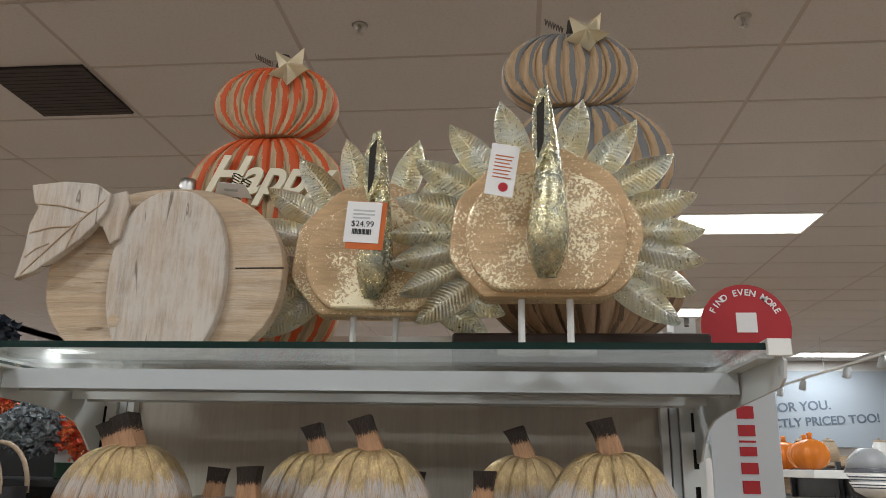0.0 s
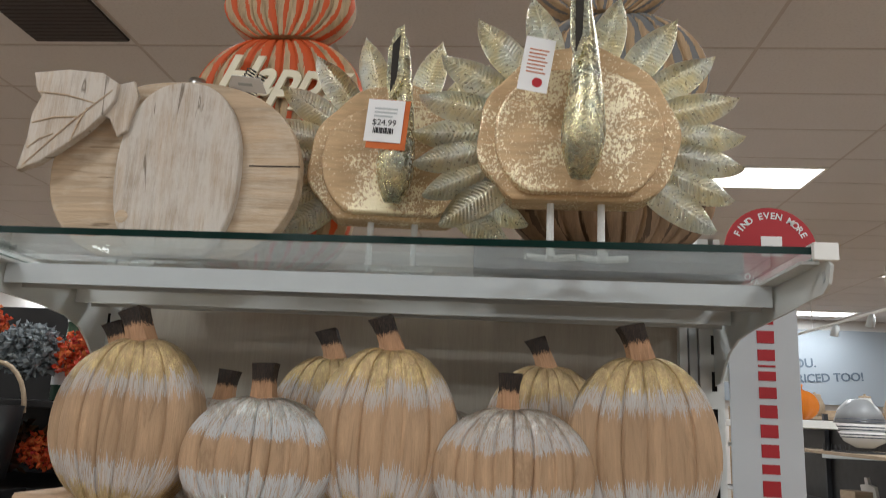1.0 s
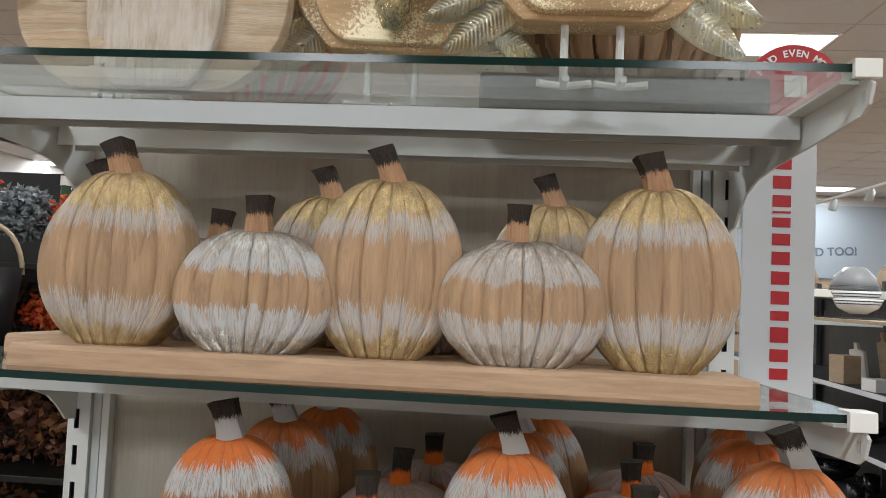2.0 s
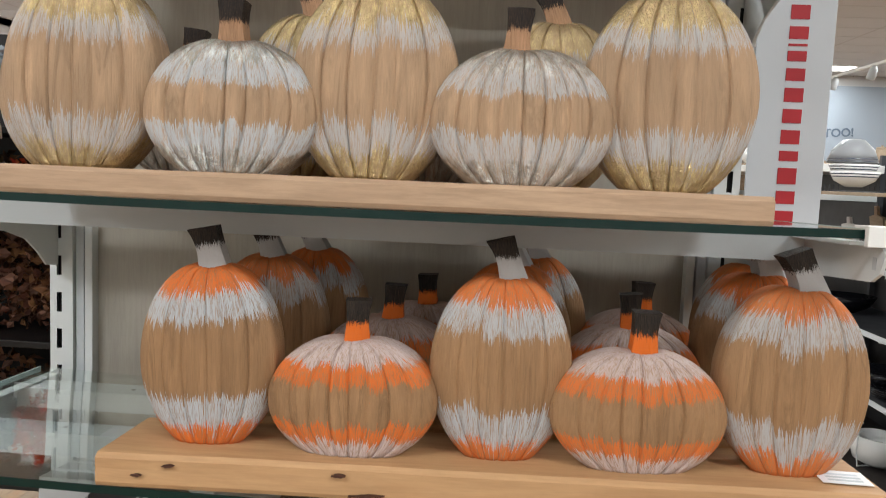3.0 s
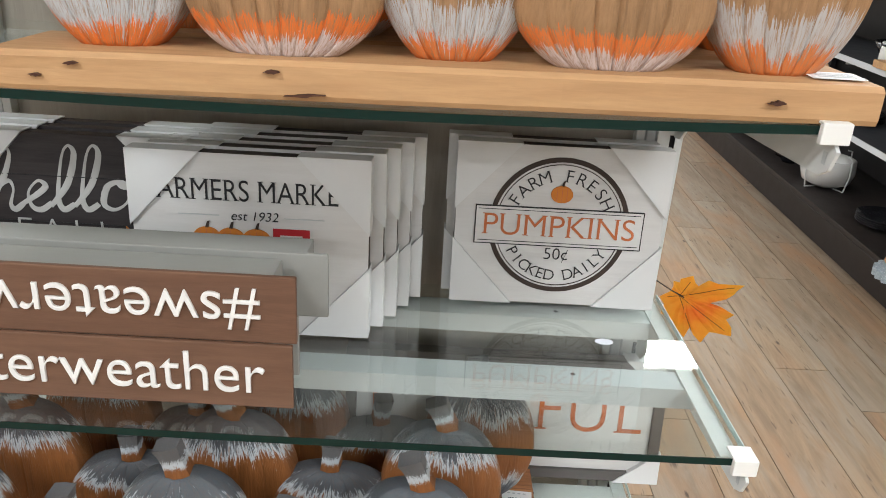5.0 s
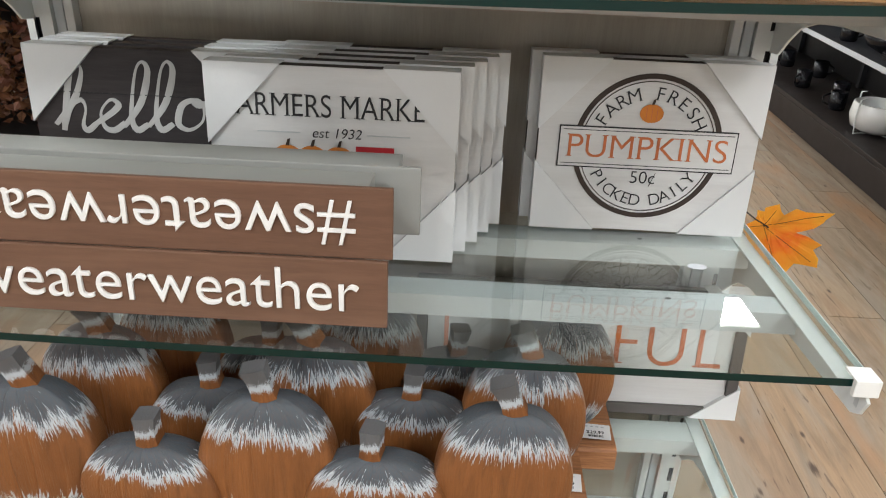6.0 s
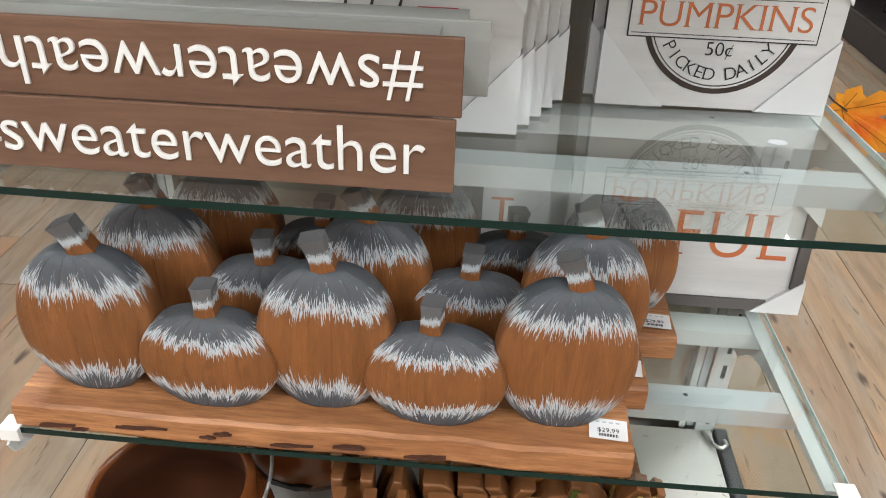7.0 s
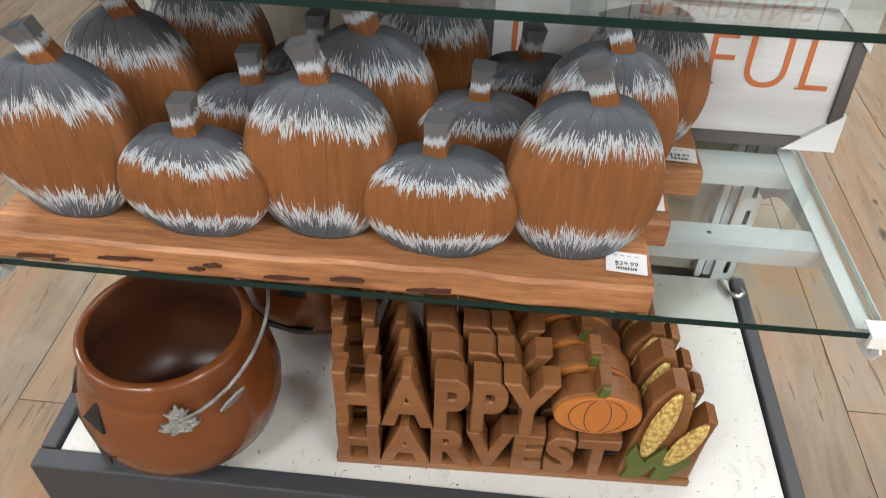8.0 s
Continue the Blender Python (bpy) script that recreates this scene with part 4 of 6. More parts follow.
DARK_STALK = painted("dark_stalk", (0.03, 0.025, 0.02), 0.7, 0.3)
WIRE = painted("thin_wire", (0.16, 0.15, 0.14), 0.4, 0.1, metal=0.8)
BLACK_WIRE = painted("black_wire", (0.012, 0.012, 0.012), 0.4, 0.1)
ORANGE_CARD = painted("orange_card", (0.60, 0.14, 0.03), 0.55, 0.05)


def ellipse(cx, cz, a, b, lo=None, n=40, p=2.0):
    """An oval outline; below lo it is cut flat."""
    out = []
    for k in range(n):
        t = 2 * math.pi * k / n
        c, s = math.cos(t), math.sin(t)
        x = cx + a * math.copysign(abs(c) ** (2 / p), c)
        z = cz + b * math.copysign(abs(s) ** (2 / p), s)
        out.append((x, z if lo is None else max(z, lo)))
    return out


def hang_tag(m, w, h, label, back=None, price=""):
    """A card swing tag with print bars, its top edge centre at the origin, facing -y."""
    t = thing("swing_tag", m, label, "tag")
    part("card", box((-w / 2, -0.0008, -h), (w / 2, 0.0, 0), 0.0), PAPER, t)
    if back is not None:
        part("backing_card", box((-w / 2 + 0.003, 0.0006, -h - 0.008), (w / 2 + 0.006, 0.0014, 0.001)), back, t)
    if price:
        part("price_lettering", text_mesh(price, h * 0.20, INK, 0.0002, 0.0), None, t, m=pose(0, -0.0011, -h * 0.55))
        for k in range(14):
            x = -w * 0.28 + w * 0.56 * k / 14
            part("print_bar", box((x, -0.0013, -h * 0.80), (x + w * 0.02 * (1 + k % 3 * 0.4), -0.0009, -h * 0.67)), INK, t)
        for z in (0.20, 0.29, 0.38):
            part("print_bar", box((-w * 0.30, -0.0013, -h * z - 0.002), (w * (0.32 if z < 0.3 else 0.2), -0.0009, -h * z)), GREY_STEEL, t)
    else:
        for k in range(7):
            part("print_bar", box((-w * 0.32, -0.0013, -h * (0.22 + 0.07 * k) - 0.0013), (w * (0.34 - 0.05 * (k % 3)), -0.0009, -h * (0.22 + 0.07 * k))), RUST, t)
        part("round_mark", prism(ellipse(w * 0.12, -h * 0.83, w * 0.17, w * 0.17, n=20), -0.0014, -0.0009), RED, t)
    return t


def washed_pumpkin():
    t = thing("wooden_pumpkin_board", on_shelf(0) @ pose(-0.246, -0.25, 0.0), "flat whitewashed timber pumpkin with a carved leaf", "ornament")
    part("backing_board", prism(ellipse(-0.006, 0.105, 0.155, 0.118, 0.0, 48, 2.25), 0.0, 0.022, 0.002), WASHED_X, t, "pale plain timber backing board")
    part("centre_board", prism(ellipse(0.004, 0.102, 0.076, 0.114, 0.0, 48, 2.3), -0.014, -0.0005, 0.003), WASHED, t, "whitewashed rough-grained centre board")
    stalk = [(-0.098, 0.205), (-0.06, 0.214), (-0.052, 0.195), (-0.060, 0.150), (-0.072, 0.142), (-0.085, 0.165), (-0.112, 0.175)]
    part("stalk", prism(stalk, -0.020, -0.0145, 0.002), WASHED, t)
    leaf = [(-0.086, 0.212), (-0.108, 0.226), (-0.150, 0.230), (-0.196, 0.226), (-0.190, 0.205), (-0.182, 0.194), (-0.190, 0.172), (-0.191, 0.140), (-0.198, 0.100), (-0.172, 0.110), (-0.148, 0.128), (-0.118, 0.152), (-0.100, 0.172), (-0.088, 0.190)]
    lf = part("leaf", prism(leaf, -0.026, -0.0145, 0.002), WASHED, t, "carved whitewashed leaf", m=pose(0.010, 0, -0.004))
    for a, b in (((-0.092, 0.203), (-0.190, 0.106)), ((-0.112, 0.186), (-0.186, 0.200)), ((-0.132, 0.168), (-0.187, 0.160)), ((-0.158, 0.146), (-0.188, 0.128)), ((-0.120, 0.180), (-0.136, 0.136))):
        part("vein", tube([(a[0], -0.0262, a[1]), ((a[0] + b[0]) / 2, -0.027, (a[1] + b[1]) / 2 + 0.003), (b[0], -0.0262, b[1])], 0.0011, 6), WASHED_X, lf)
    part("knot", lathe([(0.001, 0.0012), (0.006, 0.0006), (0.008, 0.0)], 14), WASHED_X, t, m=pose(-0.055, -0.0142, 0.045, 90))
    part("split", box((0.088, -0.0006, 0.114), (0.150, 0.0004, 0.1155)), GAP, t)


washed_pumpkin()


def wire_spring(m):
    t = thing("wire_spring", m, "coiled black wire on the pumpkin's edge", "wire")
    pts = [(0.006 * math.cos(k * 0.9), 0.006 * math.sin(k * 0.9), 0.00055 * k) for k in range(80)]
    part("coil", tube(pts, 0.0008, 5), BLACK_WIRE, t)


wire_spring(on_shelf(0) @ pose(-0.195, -0.225, 0.213, 0, 25, 0))
wire_spring(on_shelf(0) @ pose(-0.183, -0.222, 0.206, 0, 25, 0))
t = thing("folded_label", on_shelf(0) @ pose(-0.174, -0.245, 0.214, 60, 4, 0), "white folded paper label on the pumpkin", "label")
part("paper", prism([(-0.024, 0), (0.026, -0.003), (0.022, 0.020), (-0.014, 0.022)], -0.0006, 0.0), PAPER, t)
part("print_bar", box((-0.008, -0.0012, 0.008), (0.010, -0.0007, 0.012)), GREY_STEEL, t)


def feather_mesh(length=0.100, width=0.041):
    """A cast leaf-shaped feather with a sunk midrib and herringbone ridges; grows along +z, faces -y."""
    bm = bmesh.new()
    n, w = 120, 14
    rows = []
    for i in range(n + 1):
        f = i / n
        half = width / 2 * max(0.02, math.sin(math.pi * (0.10 + 0.90 * f) ** 0.95)) ** 0.62
        row = []
        for k in range(-w, w + 1):
            u = k / w
            ridge = 0.0015 * math.sin((f * 44 - abs(u) * 5.0) * math.pi) * (1 - abs(u) ** 3) * min(1, abs(u) * 4)
            y = -0.0115 * (1 - abs(u) ** 1.7) - ridge + 0.006 * f * f + (0.0022 if k == 0 else 0)
            row.append(bm.verts.new((u * half, y, length * f)))
        rows.append(row)
    for a, b in zip(rows, rows[1:]):
        for k in range(2 * w):
            bm.faces.new((a[k], a[k + 1], b[k + 1], b[k]))
    bmesh.ops.solidify(bm, geom=bm.faces[:], thickness=0.0015)
    return mesh_of("feather", bm, FOIL, True)


FEATHER = feather_mesh()


def turkey(m, label):
    t = thing("turkey_ornament", m, label, "ornament", "turkey ornaments")
    # scalloped rear slab and plain front slab; the shelf top is z = 0, body centre z = 0.150
    rear = []
    for k in range(72):
        a = 2 * math.pi * k / 72
        r = (0.110 - 0.012 * math.sin(a)) * (1 + 0.018 * math.cos(9 * a))
        rear.append((r * math.cos(a), max(0.148 + 0.100 * (1 + 0.018 * math.cos(9 * a)) * math.sin(a), 0.066)))
    part("body", prism(rear, 0.0, 0.040, 0.003), FLAKED2, t, "timber body slab rubbed with gold leaf")
    part("breast", prism(ellipse(0.0, 0.136, 0.091, 0.078, 0.071, 44, 2.2), -0.014, -0.0005, 0.003), FLAKED, t, "smaller front slab with gold flakes")
    # bent neck: a squash-like drop that rises in front and hooks over
    pts, rad = [], []
    for k in range(25):
        f = k / 24
        if f < 0.8:
            g = f / 0.8
            pts.append((0.004 * math.sin(g * 2), -0.034 - 0.012 * math.sin(g * math.pi), 0.079 + 0.193 * g))
        else:
            g = (f - 0.8) / 0.2
            pts.append((0.004 - 0.012 * g, -0.034 - 0.020 * math.sin(g * 2.2), 0.272 + 0.018 * math.sin(g * 3.0)))
    prof = lambda f: 0.006 + 0.020 * math.sin(math.pi * min(1.0, (f + 0.02) / 0.42)) ** 0.7 if f < 0.2 else 0.0265 - 0.0145 * min(1.0, (f - 0.2) / 0.5) if f < 0.7 else max(0.003, 0.012 - 0.028 * (f - 0.7))
    part("neck", tube(pts, lambda f: 0.88 * prof(f), 18), FOIL_NECK, t, "aged metal-leafed neck and head", True)
    # pointed head plates; a dark plate paints the shade of the gap between them
    part("head_fold", prism([(-0.008, 0.195), (0.006, 0.23), (0.004, 0.296), (-0.006, 0.290), (-0.014, 0.262), (-0.014, 0.22)], -0.066, -0.058, 0.001), FOIL_NECK, t)
    part("wattle", prism([(-0.009, 0.205), (-0.002, 0.225), (0.0, 0.282), (-0.009, 0.268)], -0.0675, -0.0665), DARK_STALK, t, "dark plate for the shaded gap at the head")
    side = [-36, -23, -11, 1, 15, 33, 52, 74]
    for k, a in enumerate(side + [180 - a for a in side]):
        c, s = math.cos(radians(a)), math.sin(radians(a))
        part("feather", FEATHER, None, t, m=pose(0.086 * c, 0.022 + 0.004 * (k % 2), 0.147 + 0.082 * s, 0, 90 - a, 0))
    for s in (-1, 1):
        leg = part("leg", tube([(s * 0.0275, 0.016, 0.004), (s * 0.0275, 0.016, 0.074)], 0.0042, 10), ROPE, t, "white rope-textured leg")
        for d in ((-0.026, -0.012), (0.0, -0.030), (0.026, -0.012)):
            part("toe", tube([(s * 0.0275, 0.016, 0.004), (s * 0.0275 + d[0], 0.016 + d[1], 0.0040)], 0.0038, 8), ROPE, leg)
    return t


TL = "timber turkey with silver-gold leaf feathers on white legs"
turkey(on_shelf(0) @ pose(0.226, -0.300, 0.0, 0, 0, 0), TL)
turkey(on_shelf(0) @ pose(0.010, -0.195, 0.0, 0, 0, 6), TL)
hang_tag(on_shelf(0) @ pose(0.183, -0.345, 0.232, 0, 9, 4), 0.032, 0.062, "white swing tag with red print hanging on the turkey")
hang_tag(on_shelf(0) @ pose(0.006, -0.262, 0.196, 0, 4, 0), 0.044, 0.053, "white price tag over an orange card", ORANGE_CARD, "$24.99")


def maple_leaf(size):
    """Half-symmetric maple outline in x-z, stalk at the origin, pointing up."""
    half = [(0.03, 0.0), (0.12, -0.04), (0.34, -0.06), (0.30, 0.06), (0.52, 0.12), (0.66, 0.24), (0.50, 0.30), (0.56, 0.42), (0.36, 0.40), (0.24, 0.44), (0.30, 0.60), (0.40, 0.74), (0.24, 0.72), (0.20, 0.84), (0.10, 0.80), (0.0, 1.05)]
    pts = half + [(-x, z) for x, z in half[-2::-1]]
    return [(x * size, z * size) for x, z in pts]


def star_leaf(parent, m):
    """Folded pale-gold metal leaf with five points."""
    bm = bmesh.new()
    c = bm.verts.new((0, -0.012, 0))
    ring = []
    for k in range(10):
        a = math.pi / 2 + 2 * math.pi * k / 10 + 0.2
        r = (0.040, 0.034, 0.037, 0.033, 0.039)[k // 2] if k % 2 == 0 else 0.020
        ring.append(bm.verts.new((r * math.cos(a) * 1.05, -0.004 if k % 2 == 0 else 0.004, r * math.sin(a))))
    for k in range(10):
        bm.faces.new((c, ring[k], ring[(k + 1) % 10]))
    bmesh.ops.solidify(bm, geom=bm.faces[:], thickness=0.001)
    return part("metal_leaf", bm, GOLD_METAL, parent, "pale gold metal leaf", m=m)


def stacked_pumpkins(m, mats, sizes, label, words=""):
    """Flat ribbed pumpkins stacked into one board ornament. sizes: (x, foot z, half width, height)."""
    t = thing("stacked_pumpkin_ornament", m, label, "ornament")
    for i, ((x, z, half, h), mat) in enumerate(zip(sizes, mats)):
        part("pumpkin", pumpkin_mesh("pumpkin", half, h, 0.060, mat, 9, 0.0045, 0.84, 70 + i), None, t, m=pose(x, 0.001 * i, z))
    x, z, half, h = sizes[-1]
    part("stalk", stem_mesh("stalk", DARK_STALK, 0.026, 0.016, 0.004), None, t, m=pose(x + 0.004, 0, z + h * 0.95))
    star_leaf(t, pose(x + 0.026, -0.030, z + h * 0.88, -8, -28, 0))
    pts = [(x - 0.008 - 0.0007 * k, -0.015 + 0.006 * math.sin(k * 1.1), z + h + 0.004 * math.cos(k * 1.1) + 0.0004 * k) for k in range(40)]
    part("wire", tube(pts, 0.0009, 5), WIRE, t)
    if words:
        whole = text_mesh(words, 0.082, CREAM_PAINT, 0.002, 0.0016, 0.42, 0.200, 0.0008)
        for me in islands(whole):
            part("letter", me, None, t, "raised cream slanting letter", m=pose(0.010, -0.038, 0.292, 0, 3, 0))
        bpy.data.meshes.remove(whole)
    return t


stacked_pumpkins(on_shelf(0) @ pose(-0.19, -0.075, 0.0), (ORANGE_RIB, ORANGE_RIB, ORANGE_RIB), ((0.0, 0.012, 0.125, 0.18), (0.0, 0.185, 0.128, 0.190), (0.004, 0.368, 0.100, 0.128)), "orange ribbed stacked pumpkins with raised script lettering", "Happy")
part("foot", box((-0.15, -0.03, 0.0), (0.15, 0.04, 0.016), 0.003), DARK_STALK, bpy.data.objects["stacked_pumpkin_ornament"])
stacked_pumpkins(on_shelf(0) @ pose(0.285, -0.100, 0.043), (BARE_RIB, GREY_RIB, GREY_RIB), ((0.0, 0.0, 0.140, 0.185), (0.012, 0.180, 0.125, 0.180), (-0.010, 0.352, 0.102, 0.128)), "grey ribbed timber pumpkins stacked on a dark tray")
t = thing("dark_tray", on_shelf(0) @ pose(0.27, -0.12, 0.0), "long low dark brown tray on the glass shelf", "tray")
part("tray_body", box((-0.158, -0.085, 0.0), (0.158, 0.085, 0.042), 0.004), painted("dark_brown_timber", (0.035, 0.020, 0.015), 0.5, 0.3), t)

# silver candlestick behind the pumpkin board
t = thing("silver_candlestick", on_shelf(0) @ pose(-0.305, -0.10, 0.0), "tall silver ribbed candlestick", "candlestick")
part("shaft", lathe([(0.035, 0), (0.03, 0.01), (0.010, 0.03), (0.008, 0.15), (0.010, 0.27), (0.013, 0.285), (0.012, 0.295)], 16), CHROME, t, smooth=True)


# ---- signs on the right-hand upright ----
def endcap_sign():
    t = thing("hanging_sign", pose(0.522, 0.03, 1.32), "tall pale grey sign board with a round red top", "sign")
    part("board", box((-0.049, 0.0, 0.0), (0.049, 0.004, 0.425), 0.001), SIGN_GREY, t)
    part("mounting_bar", box((-0.085, 0.005, 0.28), (0.02, 0.011, 0.30)), WHITE_STEEL, t)
    # one bar in place of each printed character, running up the board
    z = 0.075
    for k, h in enumerate((0.024, 0.026, 0.030, 0.022, 0.027, 0.027, 0.027, 0.025, 0.022, 0.006, 0.025, 0.027, 0.029)):
        part("print_bar", box((-0.009, -0.0009, z), (0.015, -0.0001, z + h - 0.009), 0.0), RED, t)
        z += h
    for k in range(2):
        part("print_bar", box((-0.012, -0.0009, 0.012 + 0.026 * k), (0.018, -0.0001, 0.030 + 0.026 * k)), RED, t)
    d = part("disc", prism(ellipse(0.014, 0.470, 0.066, 0.066, n=48), -0.008, -0.004, 0.0008), RED, t, "round red disc with white lettering")
    part("square_patch", box((0.0, -0.0092, 0.462), (0.030, -0.0082, 0.492)), PAPER, d)
    for words, up in (("FIND EVEN MORE", True), ("DINING ESSENTIALS"[:9], False)):
        n = len(words)
        for k, ch in enumerate(words):
            if ch == " ":
                continue
            a = 90 - (k - (n - 1) / 2) * 9.5 if up else 228 + k * 9.5
            r = 0.053
            part("letter", text_mesh(ch, 0.0135, PAPER, 0.0003, 0.0003), None, d, m=pose(0.014 + r * math.cos(radians(a)), -0.0088, 0.470 + r * math.sin(radians(a)), 0, (90 - a) if up else (270 - a), 0))


endcap_sign()


# ---- canvases and block signs on the fourth shelf ----
CANVAS_DARK = wood("dark_plank_print", (0.048, 0.040, 0.041), (0.022, 0.019, 0.020), "X", 0.6, 6.0)
CANVAS_SIDE = painted("dark_canvas_edge", (0.05, 0.035, 0.028), 0.7, 0.2)
CANVAS_WHITE = wood("white_plank_print", (0.65, 0.65, 0.64), (0.57, 0.56, 0.55), "X", 0.6, 5.0, None, 0.12)
CHALK = painted("chalk_white_print", (0.50, 0.50, 0.49), 0.7, 0.16, 60.0)
ORANGE_PRINT = painted("orange_print", (0.60, 0.20, 0.03), 0.6, 0.15, 60.0)
W, H, D = 0.256, 0.204, 0.019


def canvas(m, face, label, group, corner=0.078):
    """A stretched canvas with card corner protectors; foot centre at the origin, face towards -y."""
    t = thing("canvas_print", m, label, "wall art", group)
    part("stretcher", box((-W / 2, 0.0012, 0), (W / 2, D, H), 0.001), CANVAS_SIDE, t)
    part("face", box((-W / 2, 0.0, 0.0), (W / 2, 0.0011, H), 0.0003), face, t)
    for sx in (-1, 1):
        for sz in (0, 1):
            z0, up = (-0.0004, 1) if sz == 0 else (H + 0.0018, -1)
            ex = sx * (W / 2 + 0.0018)
            tri = [(ex, z0), (ex - sx * corner, z0), (ex, z0 + up * (corner * 1.08))]
            part("corner_protector", prism(tri, -0.0042, D + 0.002), CARD, t)
    return t


def arc_text(words, size, mat, radius, middle, step, up=True, thick=-0.0002):
    bm = bmesh.new()
    n = len(words)
    for k, ch in enumerate(words):
        if ch == " ":
            continue
        off = (k - (n - 1) / 2) * step
        a = middle - off if up else middle + off
        me = serif_text(ch, size, mat, 0.0002, thick)
        me.transform(pose(radius * math.cos(radians(a)), 0, radius * math.sin(radians(a)), 0, (90 - a) if up else (270 - a), 0))
        bm.from_mesh(me)
        bpy.data.meshes.remove(me)
    return bm


def ring_mesh(r0, r1, y0, y1, n=56):
    bm = bmesh.new()
    loops = [[bm.verts.new((r * math.cos(2 * math.pi * k / n), y, r * math.sin(2 * math.pi * k / n))) for k in range(n)] for r, y in ((r0, y0), (r1, y0), (r1, y1), (r0, y1))]
    for i in range(4):
        a, b = loops[i], loops[(i + 1) % 4]
        for k in range(n):
            bm.faces.new((a[k], a[(k + 1) % n], b[(k + 1) % n], b[k]))
    return bm


def pumpkin_print(parent, x, z, r, mat=ORANGE_PRINT):
    p = part("printed_pumpkin", prism(ellipse(x, z, r, r * 0.8, n=24), -0.0018, -0.0002), mat, parent)
    part("printed_stalk", prism([(x - r * 0.1, z + r * 0.75), (x + r * 0.12, z + r * 0.75), (x + r * 0.22, z + r * 1.25), (x + r * 0.05, z + r * 1.2)], -0.0018, -0.0002), CANVAS_SIDE, p)
    for k in (-0.45, 0.0, 0.45):
        part("printed_line", prism(ellipse(x + k * r, z, r * 0.03, r * 0.7, n=10), -0.0022, -0.0019), RUST, p)


def farm_fresh(m):
    t = canvas(m, CANVAS_WHITE, "white canvas print with a round farm pumpkin emblem", "farm pumpkin canvases")
    cz = 0.104
    part("outer_ring", ring_mesh(0.081, 0.087, -0.0010, -0.0002), CANVAS_SIDE, t, m=pose(0, 0, cz))
    part("inner_ring", ring_mesh(0.0775, 0.0785, -0.0010, -0.0002), CANVAS_SIDE, t, m=pose(0, 0, cz))
    part("lettering", arc_text("FARM FRESH", 0.0225, INK, 0.0635, 90, 13.5), INK, t, m=pose(0, -0.0009, cz))
    part("lettering", arc_text("PICKED DAILY", 0.0205, INK, 0.0655, 270, 10.5, False), INK, t, m=pose(0, -0.0009, cz))
    part("band", box((-0.104, -0.0016, cz - 0.0265), (0.104, -0.0003, cz + 0.0235)), INK, t)
    part("band_face", box((-0.1025, -0.0021, cz - 0.025), (0.1025, -0.0017, cz + 0.022)), CANVAS_WHITE, t)
    for z in (cz - 0.022, cz + 0.0185):
        part("band_line", box((-0.0995, -0.0025, z), (0.0995, -0.0022, z + 0.0008)), INK, t)
    part("lettering", serif_text("PUMPKINS", 0.040, RUST, 0.0002, -0.0003, 0.186), None, t, "rust-coloured lettering", m=pose(0, -0.0026, cz - 0.0015))
    part("lettering", text_mesh("50¢", 0.022, INK, 0.0002, -0.0002), None, t, m=pose(0, -0.0009, cz - 0.037))
    pumpkin_print(t, 0.0, cz + 0.041, 0.0135)
    return t


def farmers_market(m):
    t = canvas(m, CANVAS_WHITE, "white farm market canvas print with card corners", "market canvases")
    part("lettering", serif_text("FARMERS MARKET", 0.034, INK, 0.0002, -0.0002, 0.222), None, t, m=pose(0, -0.0009, 0.163))
    part("lettering", text_mesh("est 1932", 0.015, INK, 0.0002, -0.0001, 0.2), None, t, m=pose(0.004, -0.0009, 0.136))
    for x0, x1 in ((-0.078, -0.034), (0.036, 0.080)):
        part("printed_rule", box((x0, -0.0012, 0.1355), (x1, -0.0003, 0.1363)), GREY_STEEL, t)
    for x in (-0.048, -0.022, 0.006):
        pumpkin_print(t, x, 0.110, 0.0155)
    part("printed_cart", box((0.024, -0.0014, 0.096), (0.064, -0.0003, 0.124), 0.0), RED, t)
    part("printed_window", box((0.032, -0.0019, 0.102), (0.056, -0.0015, 0.117)), CANVAS_WHITE, t)
    return t


def hello_fall(m):
    t = canvas(m, CANVAS_DARK, "dark plank-look canvas print with chalk white lettering", "dark autumn canvases")
    for bm in script_letters("hello", 0.0335, 0.0032, 0.12, 0.4):
        part("letter", bm, CHALK, t, m=pose(-0.104, -0.0006, 0.112, 0, -3, 0) @ Matrix.Diagonal((1.14, 1, 1, 1)))
    part("lettering", text_mesh("FALL", 0.048, CHALK, 0.0003, -0.0010, 0, 0.112, space=1.25), None, t, m=pose(-0.016, -0.0011, 0.087))
    lf = part("printed_leaf", prism(maple_leaf(0.045), -0.0016, -0.0002), ORANGE_PRINT, t, m=pose(0.068, 0, 0.056, 0, -18, 0))
    for z in (0.05, 0.10, 0.155):
        part("plank_line", box((-W / 2 + 0.004, -0.0009, z), (W / 2 - 0.004, -0.0002, z + 0.0009)), INK, t)
    return t


